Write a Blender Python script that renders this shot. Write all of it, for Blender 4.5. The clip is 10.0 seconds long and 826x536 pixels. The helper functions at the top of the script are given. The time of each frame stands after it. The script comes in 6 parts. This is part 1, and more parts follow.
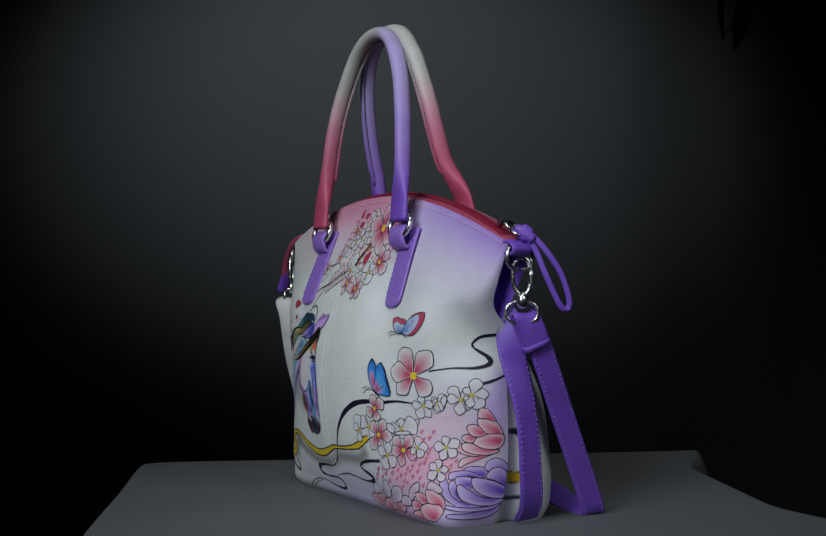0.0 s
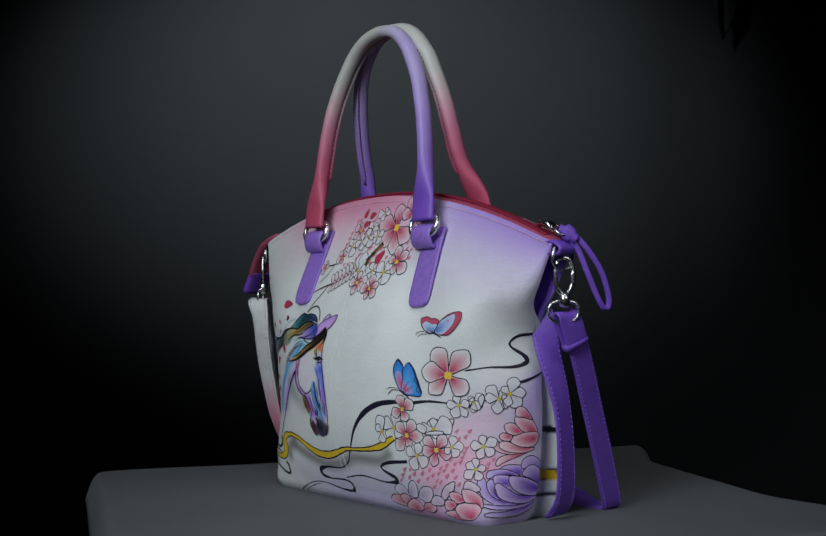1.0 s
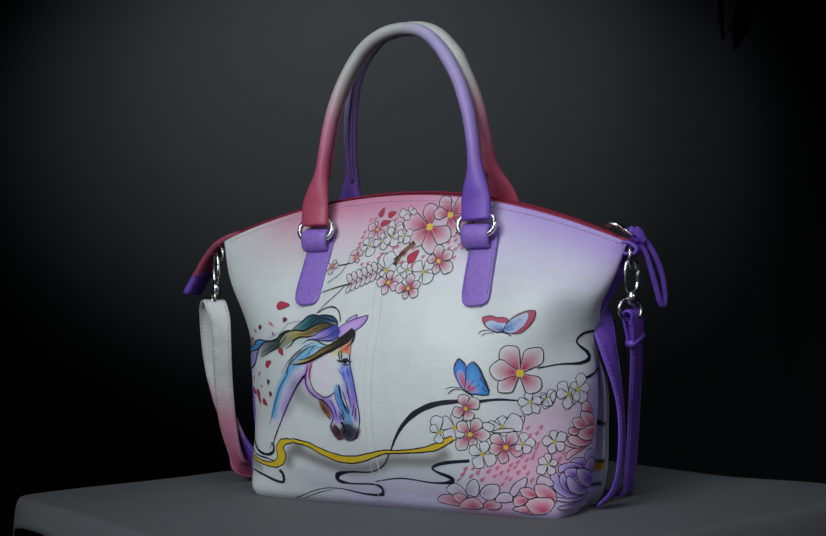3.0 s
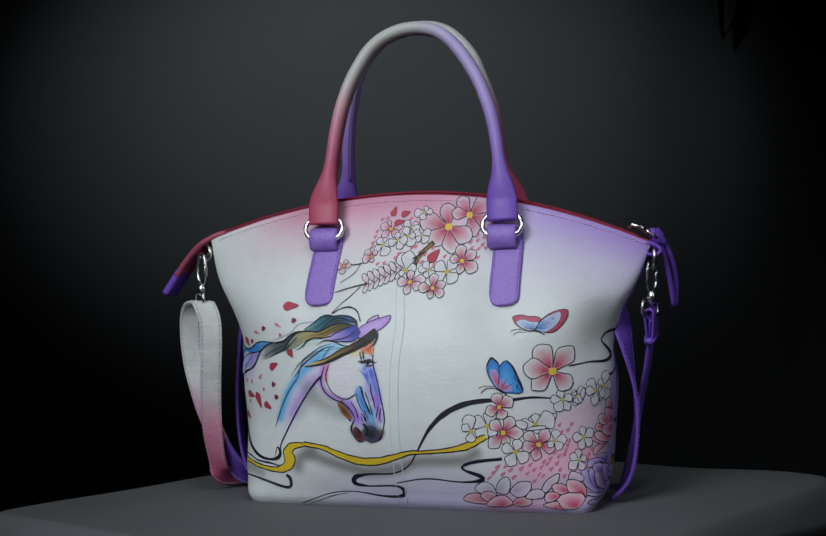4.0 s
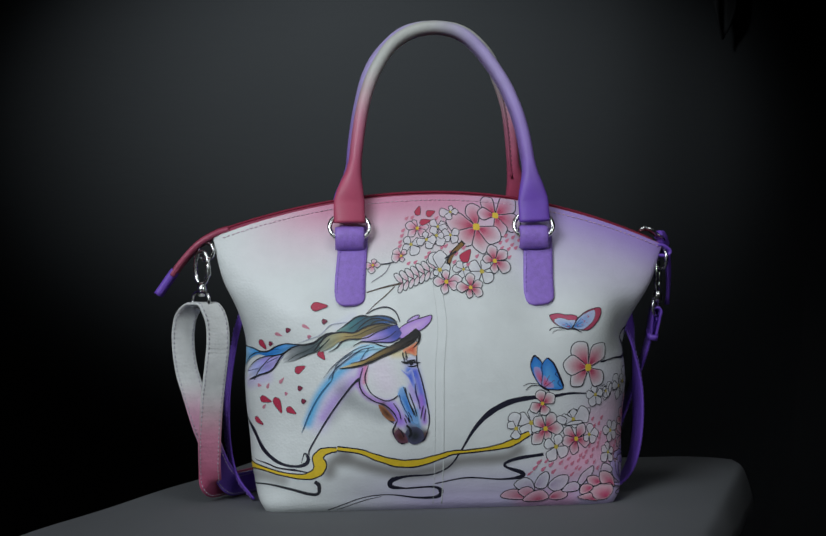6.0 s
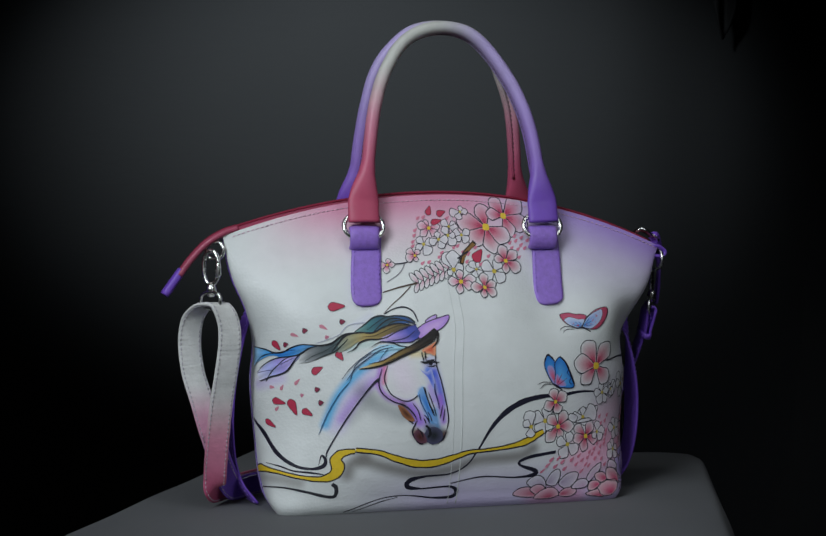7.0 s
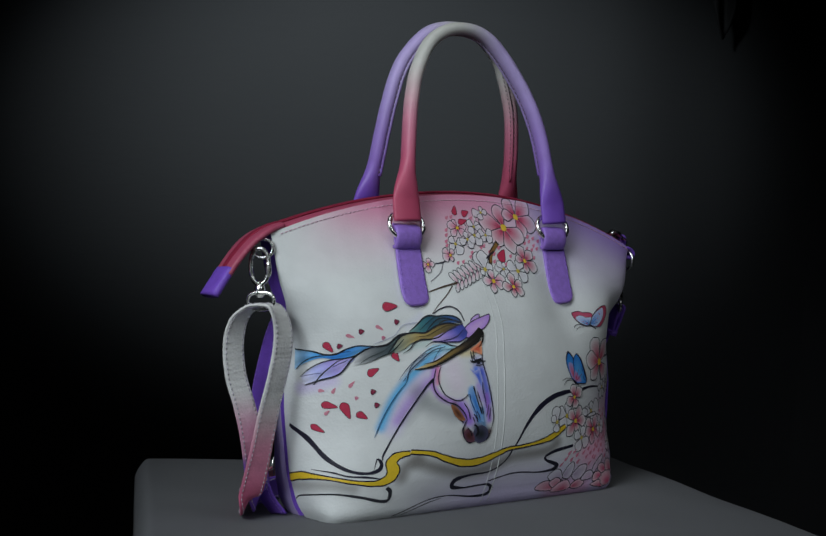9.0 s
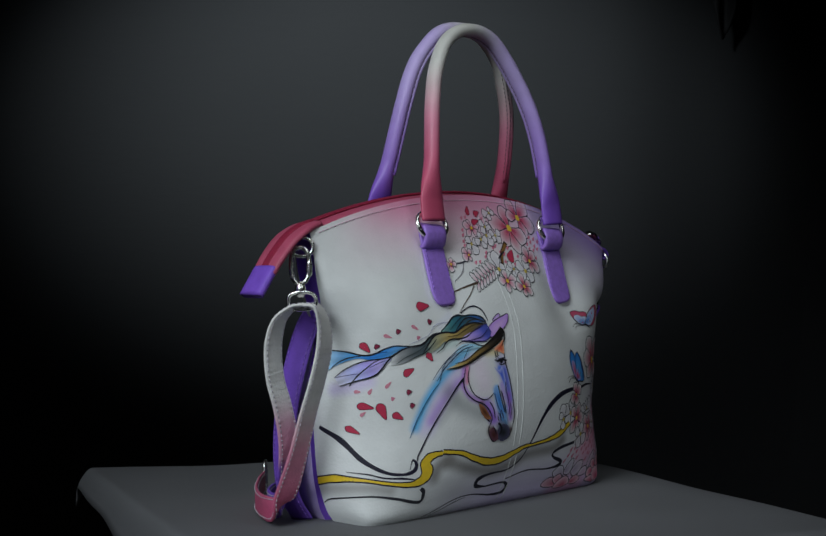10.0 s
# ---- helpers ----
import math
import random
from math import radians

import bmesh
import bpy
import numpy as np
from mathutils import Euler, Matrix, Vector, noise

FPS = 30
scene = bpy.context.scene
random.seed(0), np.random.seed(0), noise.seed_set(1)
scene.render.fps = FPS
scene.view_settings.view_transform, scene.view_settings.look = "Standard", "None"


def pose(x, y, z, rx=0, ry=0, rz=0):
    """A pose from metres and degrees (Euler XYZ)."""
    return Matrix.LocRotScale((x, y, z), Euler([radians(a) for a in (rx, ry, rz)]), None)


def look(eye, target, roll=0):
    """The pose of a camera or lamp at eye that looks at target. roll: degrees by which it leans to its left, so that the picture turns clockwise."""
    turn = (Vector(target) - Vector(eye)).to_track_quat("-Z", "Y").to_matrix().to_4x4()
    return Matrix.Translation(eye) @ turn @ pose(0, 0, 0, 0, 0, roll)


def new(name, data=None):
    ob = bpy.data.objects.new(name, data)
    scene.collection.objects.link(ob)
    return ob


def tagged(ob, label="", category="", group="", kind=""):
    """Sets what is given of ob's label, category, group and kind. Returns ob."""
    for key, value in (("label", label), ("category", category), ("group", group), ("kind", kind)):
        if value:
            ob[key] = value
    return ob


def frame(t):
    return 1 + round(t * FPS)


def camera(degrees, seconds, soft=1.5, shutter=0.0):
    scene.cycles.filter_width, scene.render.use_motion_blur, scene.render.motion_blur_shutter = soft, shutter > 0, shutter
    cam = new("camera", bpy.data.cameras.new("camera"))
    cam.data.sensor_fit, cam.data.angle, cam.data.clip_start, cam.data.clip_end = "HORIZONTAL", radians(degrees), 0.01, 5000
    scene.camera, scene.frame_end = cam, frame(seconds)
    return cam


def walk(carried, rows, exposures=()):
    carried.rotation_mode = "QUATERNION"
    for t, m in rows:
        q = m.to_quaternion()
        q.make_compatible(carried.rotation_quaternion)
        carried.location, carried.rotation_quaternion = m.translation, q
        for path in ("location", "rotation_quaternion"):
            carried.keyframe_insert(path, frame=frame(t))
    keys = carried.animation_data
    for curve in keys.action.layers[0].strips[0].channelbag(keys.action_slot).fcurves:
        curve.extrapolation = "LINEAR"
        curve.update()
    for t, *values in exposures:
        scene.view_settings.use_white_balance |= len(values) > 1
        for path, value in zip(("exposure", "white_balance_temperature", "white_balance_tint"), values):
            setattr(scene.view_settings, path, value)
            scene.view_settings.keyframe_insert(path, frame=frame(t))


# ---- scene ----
# ---- camera: it stands still, the table turns ----
cam = camera(34.755, 10.0, soft=1.5)
EYE = Vector((0.0, -1.2271, 0.2146))
STAND = look(EYE, EYE + Vector((-0.01406, 0.99987, 0.00846)), -0.663)
walk(cam, [(0.0, STAND), (10.0, STAND)])
# seconds and degrees by which the table has turned
TURN = [(0.0, -61.23), (0.5, -55.91), (1.0, -50.73), (1.5, -44.32), (2.0, -38.51), (2.5, -33.24), (2.7, -31.0), (3.8, -17.8), (4.0, -14.76),
        (4.5, -6.75), (5.0, -1.54), (5.5, 1.52), (5.7, 3.1), (6.8, 12.6), (7.0, 14.1), (7.5, 19.06), (8.0, 24.38), (8.5, 29.63),
        (9.0, 35.18), (9.5, 40.82), (10.0, 46.62)]

# ---- light: a dark studio with soft boxes ----
world = bpy.data.worlds.new("studio_dark")
world.use_nodes = True
world.node_tree.nodes["Background"].inputs[0].default_value = (0.55, 0.62, 0.75, 1)
world.node_tree.nodes["Background"].inputs[1].default_value = 0.0011
scene.world = world


def area_lamp(name, eye, target, size, watts, colour, spread=180):
    data = bpy.data.lights.new(name, "AREA")
    data.shape, data.size, data.energy, data.color = "SQUARE", size, watts, colour
    data.spread = radians(spread)
    ob = new(name, data)
    ob.matrix_world = look(eye, target)
    return ob


area_lamp("key_softbox", (-0.65, -1.35, 0.90), (0, -0.05, 0.15), 0.7, 1.40, (0.86, 0.935, 1.0), 46)
area_lamp("top_softbox", (-0.05, -0.8, 1.5), (0, -0.04, 0.12), 0.5, 0.36, (0.93, 0.98, 1.0), 60)
area_lamp("side_softbox", (0.85, -1.20, 0.80), (0, -0.05, 0.14), 0.5, 0.17, (0.90, 0.95, 1.0), 44)
spot = bpy.data.lights.new("backdrop_spot", "SPOT")
spot.energy, spot.color, spot.spot_size, spot.spot_blend, spot.shadow_soft_size = 112, (0.84, 0.94, 1.0), radians(52), 1.0, 0.08
new("backdrop_spot", spot).matrix_world = look((-0.20, 0.75, 1.20), (-0.16, 1.95, 0.66)) @ Matrix.Diagonal((1.65, 1.0, 1.0, 1.0))


# ---- materials ----
def hexa(text):
    """Linear colour of a hex code."""
    vals = [int(text[i:i + 2], 16) / 255 for i in (1, 3, 5)]
    return tuple(v / 12.92 if v <= 0.04045 else ((v + 0.055) / 1.055) ** 2.4 for v in vals)


def material(name, colour=(0.5, 0.5, 0.5), rough=0.5, metal=0.0, painted=False, grain=0.0, grain_size=900.0, mottle=0.0,
             mottle_size=40.0, wrinkle=0.0, coat=0.0):
    m = bpy.data.materials.new(name)
    m.use_nodes = True
    nodes, links = m.node_tree.nodes, m.node_tree.links
    bsdf = nodes["Principled BSDF"]
    bsdf.inputs["Roughness"].default_value = rough
    bsdf.inputs["Metallic"].default_value = metal
    bsdf.inputs["Coat Weight"].default_value = coat
    space = nodes.new("ShaderNodeTexCoord")
    source = None
    if painted:
        att = nodes.new("ShaderNodeAttribute")
        att.attribute_name = "paint"
        source = att.outputs["Color"]
    else:
        rgb = nodes.new("ShaderNodeRGB")
        rgb.outputs[0].default_value = (*colour, 1)
        source = rgb.outputs[0]
    if mottle:
        n = nodes.new("ShaderNodeTexNoise")
        n.inputs["Scale"].default_value, n.inputs["Detail"].default_value = mottle_size, 5
        links.new(space.outputs["Object"], n.inputs["Vector"])
        ramp = nodes.new("ShaderNodeMapRange")
        ramp.inputs["From Min"].default_value, ramp.inputs["From Max"].default_value = 0.3, 0.7
        ramp.inputs["To Min"].default_value, ramp.inputs["To Max"].default_value = 1 - mottle, 1.0
        links.new(n.outputs["Fac"], ramp.inputs["Value"])
        mix = nodes.new("ShaderNodeMix")
        mix.data_type, mix.blend_type = "RGBA", "MULTIPLY"
        mix.inputs[0].default_value = 1
        links.new(source, mix.inputs[6])
        links.new(ramp.outputs[0], mix.inputs[7])
        source = mix.outputs[2]
        r2 = nodes.new("ShaderNodeMapRange")
        r2.inputs["To Min"].default_value, r2.inputs["To Max"].default_value = max(rough - 0.12, 0.02), min(rough + 0.12, 1)
        links.new(n.outputs["Fac"], r2.inputs["Value"])
        links.new(r2.outputs[0], bsdf.inputs["Roughness"])
    links.new(source, bsdf.inputs["Base Color"])
    last = None
    if grain:
        v = nodes.new("ShaderNodeTexVoronoi")
        v.inputs["Scale"].default_value = grain_size
        links.new(space.outputs["Object"], v.inputs["Vector"])
        b = nodes.new("ShaderNodeBump")
        b.inputs["Strength"].default_value, b.inputs["Distance"].default_value = grain, 0.0006
        links.new(v.outputs["Distance"], b.inputs["Height"])
        last = b
    if wrinkle:
        n2 = nodes.new("ShaderNodeTexNoise")
        n2.inputs["Scale"].default_value, n2.inputs["Detail"].default_value = 28, 6
        stretch = nodes.new("ShaderNodeMapping")
        stretch.inputs["Scale"].default_value = (0.6, 0.6, 2.2)
        links.new(space.outputs["Object"], stretch.inputs["Vector"])
        links.new(stretch.outputs[0], n2.inputs["Vector"])
        b2 = nodes.new("ShaderNodeBump")
        b2.inputs["Strength"].default_value, b2.inputs["Distance"].default_value = wrinkle, 0.006
        links.new(n2.outputs["Fac"], b2.inputs["Height"])
        if last:
            links.new(last.outputs[0], b2.inputs["Normal"])
        last = b2
    if last:
        links.new(last.outputs[0], bsdf.inputs["Normal"])
    return m


PURPLE, WHITE, LILAC = hexa("#7b52c8"), hexa("#e4e8e6"), hexa("#b596e6")
PINK = hexa("#ea8fb4")
painted_leather = material("painted_leather", rough=0.46, painted=True, grain=0.26, grain_size=430, mottle=0.06, mottle_size=60, wrinkle=0.13)
art_paint = material("art_paint", rough=0.55, painted=True, grain=0.22, grain_size=430, mottle=0.10, mottle_size=300)
handle_leather = material("handle_leather", rough=0.48, painted=True, grain=0.08, grain_size=500, mottle=0.1, mottle_size=90)
strap_leather = material("strap_leather", rough=0.5, painted=True, grain=0.3, grain_size=430, mottle=0.12, mottle_size=110, wrinkle=0.35)
purple_leather = material("purple_leather", PURPLE, 0.5, grain=0.25, grain_size=480, mottle=0.16, mottle_size=120)
red_leather = material("red_leather", hexa("#b2506a"), 0.45, grain=0.3, grain_size=500, mottle=0.15, mottle_size=90)
zip_cloth = material("zip_cloth", hexa("#8e1338"), 0.7, grain=0.6, grain_size=1100, mottle=0.2, mottle_size=200)
chrome = material("polished_nickel", (0.80, 0.80, 0.78), 0.25, metal=1.0, mottle=0.1, mottle_size=200)
tab_leather = material("tab_leather", hexa("#9d78d8"), 0.46, grain=0.32, grain_size=760, mottle=0.2, mottle_size=220)
purple_thread = material("purple_thread", hexa("#9a78d6"), 0.7)
pale_thread = material("pale_thread", hexa("#bdb8c2"), 0.7)
dark_thread = material("dark_thread", hexa("#5a4650"), 0.8)
sheet_cloth = material("grey_sheet", (0.135, 0.140, 0.147), 0.8, grain=0.15, grain_size=1500, mottle=0.10, mottle_size=9, wrinkle=0.12)
board_black = material("black_board", (0.02, 0.02, 0.02), 0.6, mottle=0.3)
backdrop_cloth = material("backdrop_cloth", (0.0118, 0.0127, 0.0138), 0.95, mottle=0.22, mottle_size=2.2, wrinkle=0.1)
floor_dark = material("dark_floor", (0.012, 0.012, 0.013), 0.8, mottle=0.3, mottle_size=5)


# ---- mesh helpers ----
def mesh_part(name, verts, faces, mat, parent=None, label="", colours=None, smooth=True):
    me = bpy.data.meshes.new(name)
    me.from_pydata([tuple(map(float, v)) for v in verts], [], faces)
    if colours is not None:
        att = me.color_attributes.new("paint", "FLOAT_COLOR", "POINT")
        c = np.ones((len(verts), 4), np.float32)
        c[:, :3] = colours
        att.data.foreach_set("color", c.ravel())
    if smooth:
        me.polygons.foreach_set("use_smooth", [True] * len(me.polygons))
    me.materials.append(mat)
    me.update()
    ob = new(name, me)
    if parent:
        ob.parent = parent
    if label:
        ob["label"] = label
    return ob


def part(name, bm, mat, parent=None, label=""):
    me = bpy.data.meshes.new(name)
    bm.to_mesh(me)
    bm.free()
    me.polygons.foreach_set("use_smooth", [True] * len(me.polygons))
    me.materials.append(mat)
    ob = new(name, me)
    if parent:
        ob.parent = parent
    if label:
        ob["label"] = label
    return ob


def grid_faces(n, m, closed=False, flip=False, offset=0):
    out = []
    for i in range(n - 1):
        for j in range(m if closed else m - 1):
            k = (j + 1) % m
            q = (offset + i * m + j, offset + i * m + k, offset + (i + 1) * m + k, offset + (i + 1) * m + j)
            out.append(q[::-1] if flip else q)
    return out


def curve(points, n=12, closed=False):
    """A Catmull-Rom line through the points, n steps from one to the next."""
    p = np.array(points, float)
    if closed:
        p = np.concatenate([p[-1:], p, p[:2]])
    else:
        p = np.concatenate([[2 * p[0] - p[1]], p, [2 * p[-1] - p[-2]]])
    t = np.linspace(0, 1, n, endpoint=False)[:, None]
    out = []
    for a, b, c, d in zip(p, p[1:], p[2:], p[3:]):
        out.append(0.5 * (2 * b + (c - a) * t + (2 * a - 5 * b + 4 * c - d) * t**2 + (3 * b - a - 3 * c + d) * t**3))
    out = np.concatenate(out)
    return out if closed else np.concatenate([out, p[-2:-1]])


def unit(v):
    return v / (np.linalg.norm(v, axis=-1, keepdims=True) + 1e-12)


def sweep(path, across, half_w, half_t, sides=12, power=4.0, caps=True):
    """Vertices and faces of a bar with a rounded flat section, half_w along across and half_t square to it."""
    path = np.array(path, float)
    tang = unit(np.gradient(path, axis=0))
    across = np.broadcast_to(np.array(across, float), path.shape)
    side = unit(across - (across * tang).sum(1, keepdims=True) * tang)
    up = np.cross(tang, side)
    a = np.linspace(0, 2 * np.pi, sides, endpoint=False) + np.pi / sides
    cx = np.sign(np.cos(a)) * np.abs(np.cos(a)) ** (2 / power)
    cy = np.sign(np.sin(a)) * np.abs(np.sin(a)) ** (2 / power)
    hw = np.broadcast_to(np.asarray(half_w, float), len(path))
    ht = np.broadcast_to(np.asarray(half_t, float), len(path))
    v = path[:, None] + side[:, None] * (cx[None, :, None] * hw[:, None, None]) + up[:, None] * (cy[None, :, None] * ht[:, None, None])
    faces = grid_faces(len(path), sides, closed=True)
    if caps:
        faces.append(tuple(range(sides))[::-1])
        faces.append(tuple(range((len(path) - 1) * sides, len(path) * sides)))
    return v.reshape(-1, 3), faces


def torus(path, radius, sides=10):
    """A closed ring along a closed path."""
    path = np.array(path, float)
    tang = unit(np.roll(path, -1, 0) - np.roll(path, 1, 0))
    mid = path.mean(0)
    out = unit(path - mid)
    out = unit(out - (out * tang).sum(1, keepdims=True) * tang)
    up = np.cross(tang, out)
    a = np.linspace(0, 2 * np.pi, sides, endpoint=False)
    v = path[:, None] + radius * (out[:, None] * np.cos(a)[None, :, None] + up[:, None] * np.sin(a)[None, :, None])
    n = len(path)
    faces = [(i * sides + j, i * sides + (j + 1) % sides, (i + 1) % n * sides + (j + 1) % sides, (i + 1) % n * sides + j)
             for i in range(n) for j in range(sides)]
    return v.reshape(-1, 3), faces


def soft(x, a, b):
    t = np.clip((x - a) / (b - a), 0, 1)
    return t * t * (3 - 2 * t)


def blend(c, colour, amount):
    """Lay a colour over the colours c by that amount."""
    return c + (np.array(colour) - c) * np.asarray(amount)[..., None]


def empty(name, label, category):
    return tagged(new(name), label, category)


# ---- studio: backdrop and floor ----
def backdrop():
    """A hung cloth that runs down and forward as the floor."""
    prof = [(1.95, 3.2), (1.95, 1.6), (1.95, 0.0), (1.94, -0.6), (1.8, -0.8), (1.4, -0.85), (0.0, -0.85), (-2.6, -0.85)]
    prof = curve(prof, 10)
    xs = np.linspace(-2.6, 2.6, 160)
    v = []
    for y, z in prof:
        fold = 0.022 * np.sin(xs * 11.3 + 0.4 * np.sin(z * 2)) * soft(xs, 0.3, 0.7) + 0.01 * np.sin(xs * 3.1 + z)
        v.append(np.stack([xs, np.full_like(xs, y) + (fold if y > 1.9 else 0), np.full_like(xs, z)], 1))
    v = np.concatenate(v)
    ob = mesh_part("backdrop", v, grid_faces(len(prof), len(xs)), backdrop_cloth)
    tagged(ob, "dark grey hung cloth backdrop of a studio", "backdrop", kind="structure")


def studio_shell():
    """Plain dark walls and ceiling round the set."""
    for name, c, s in (("wall_left", (-2.65, -0.4, 1.1), (0.05, 2.4, 2.0)), ("wall_right", (2.65, -0.4, 1.1), (0.05, 2.4, 2.0)),
                       ("wall_back", (0, -2.7, 1.1), (2.7, 0.05, 2.0)), ("ceiling", (0, -0.4, 3.15), (2.7, 2.4, 0.05))):
        bm = bmesh.new()
        bmesh.ops.create_cube(bm, size=2, matrix=Matrix.Translation(c) @ Matrix.Diagonal((*s, 1)))
        tagged(part(name, bm, floor_dark), "plain dark studio surface", "wall" if "wall" in name else "ceiling", kind="structure")


def hanging_cloth():
    """A black cloth with a drooping point, hung high before the backdrop."""
    u, w = np.meshgrid(np.linspace(-1, 1, 41), np.linspace(0, 1, 31), indexing="ij")
    low = 0.775 + 0.24 * np.abs(u + 0.1) ** 1.3
    z = 1.35 + (low - 1.35) * w
    x = 0.705 + 0.085 * u * (1 - 0.25 * w)
    y = 1.90 + 0.012 * np.sin(9 * u + 2 * w)
    v = np.stack([x, y, z], -1).reshape(-1, 3)
    ob = mesh_part("hanging_cloth", v, grid_faces(41, 31), floor_dark)
    ob.modifiers.new("thickness", "SOLIDIFY").thickness = 0.004
    tagged(ob, "black cloth drooping in front of the grey backdrop", "cloth")


backdrop()
studio_shell()
hanging_cloth()


# ---- turning table: board and sheet ----
TABLE_MID, TABLE_TURN = (-0.008, 0.012), -22.8   # middle of the board, and its turn
BOARD_X, BOARD_Y, SHEET_Z = 0.240, 0.270, 0.014


def table():
    top = tagged(new("turntable"), "square board under a grey sheet on a black turning stand", "turntable")
    bm = bmesh.new()
    rot = Matrix.Translation((TABLE_MID[0], TABLE_MID[1] - 0.012, SHEET_Z - 0.020)) @ Matrix.Rotation(radians(TABLE_TURN), 4, "Z")
    bmesh.ops.create_cube(bm, size=2, matrix=rot @ Matrix.Diagonal((BOARD_X, BOARD_Y, 0.014, 1)))
    bmesh.ops.bevel(bm, geom=bm.edges[:], offset=0.003, segments=2, affect="EDGES")
    part("board", bm, board_black, top)
    bm = bmesh.new()
    bmesh.ops.create_cone(bm, cap_ends=True, segments=48, radius1=0.16, radius2=0.14, depth=0.815, matrix=Matrix.Translation((0, 0, -0.4415)))
    part("stand", bm, board_black, top)
    # sheet: lies on the board, hangs over its edges and curls at the corners
    n, m = 121, 141
    a, b = np.meshgrid(np.linspace(-1, 1, n), np.linspace(-1, 1, m), indexing="ij")
    over = 0.034
    end = np.where(b > 0, 0.272 + 0.048 * soft(np.abs(a), 0.35, 0.95), 0.300)    # where it bends down: sides of the board
    side = np.where(a > 0, 0.266 - 0.02 * soft(b, 0.8, 1.0), 0.246)
    x, y = a * (side + over), b * (end + over)
    ex, ey = np.clip(np.abs(x) - side, 0, None), np.clip(np.abs(y) - end, 0, None)
    near = np.clip(x - 0.19, 0, None)
    z = -(ex**2 / 0.040 + ey**2 / 0.042) * (1 + 0.25 * np.sin(5 * a + 4 * b)) - near**2 / 1.2
    x = np.sign(x) * (np.minimum(np.abs(x), side) + 0.45 * ex)
    y = np.sign(y) * (np.minimum(np.abs(y), end) + 0.45 * ey)
    curl = soft(-a - b, 1.72, 2.0)                                # a corner that rolls down
    z -= 0.075 * curl**2
    x += 0.045 * curl**3
    y += 0.02 * curl**2
    z += 0.0012 * np.sin(9 * a + 3 * b) * np.sin(7 * b) * soft(np.maximum(abs(a), abs(b)), 0.62, 1)
    z += 0.0022 * np.sin(13 * b + 2) * soft(np.abs(a), 0.93, 1.0) + 0.002 * np.sin(11 * a + 1) * soft(np.abs(b), 0.94, 1.0)
    c, s = math.cos(radians(TABLE_TURN)), math.sin(radians(TABLE_TURN))
    v = np.stack([TABLE_MID[0] + c * x - s * y, TABLE_MID[1] + s * x + c * y, z + SHEET_Z - 0.0002], -1).reshape(-1, 3)
    ob = mesh_part("sheet", v, grid_faces(n, m), sheet_cloth, top, "grey sheet laid over the board")
    sol = ob.modifiers.new("thickness", "SOLIDIFY")
    sol.thickness, sol.offset = 0.0012, -1
    return top


turntable = table()


# ---- the shape of the bag ----
YC = -0.041            # middle plane of the bag
BASE, TOP = 0.014, 0.2895   # height of the sheet, and of the zip at the middle


def lerp_table(table, x):
    """Smooth reading of a short table of (x, value) pairs."""
    xs, ys = np.array(table, float).T
    x = np.clip(np.asarray(x, float), xs[0], xs[-1])
    slope = np.gradient(ys, xs)
    i = np.clip(np.searchsorted(xs, x, side="right") - 1, 0, len(xs) - 2)
    h = xs[i + 1] - xs[i]
    t = (x - xs[i]) / h
    return ((2 * t**3 - 3 * t**2 + 1) * ys[i] + (t**3 - 2 * t**2 + t) * h * slope[i]
            + (3 * t**2 - 2 * t**3) * ys[i + 1] + (t**3 - t**2) * h * slope[i + 1])


WIDTH = [(.014, .154), (.022, .159), (.04, .164), (.08, .1685), (.13, .1725), (.17, .1715), (.20, .178), (.235, .191), (.2915, .2025)]
DEPTH = [(.014, .035), (.018, .040), (.03, .0475), (.05, .057), (.08, .066), (.115, .069), (.15, .0665), (.19, .0565), (.24, .0335), (0.2915, .013)]
DEPTH_BEHIND = [(.014, .070), (.022, .076), (.04, .080), (.08, .081), (.115, .078), (.15, .070), (.19, .057), (.24, .0355), (0.2915, .013)]
GAP = [(.014, -.010), (.05, -.016), (.10, -.016), (.15, -.010), (.18, -.004), (.21, .006), (.24, .010), (.2915, .010)]
GAP_BEHIND = [(.014, .020), (.10, .022), (.17, .018), (.21, .013), (.2915, .011)]
GAP_BEHIND_MORE = [(.014, .027), (.06, .022), (.10, .016), (.15, .006), (.19, 0), (.2915, 0)]   # where the base spreads, at one end
POWER_BEHIND = [(.014, 4.0), (.08, 3.0), (.15, 2.3), (0.2915, 2.0)]
POWER = [(.014, 9.0), (.022, 6.5), (.03, 4.8), (.05, 3.3), (.08, 2.4), (.12, 2.2), (.15, 2.3), (.19, 2.9), (.22, 2.8), (0.2915, 2.0)]


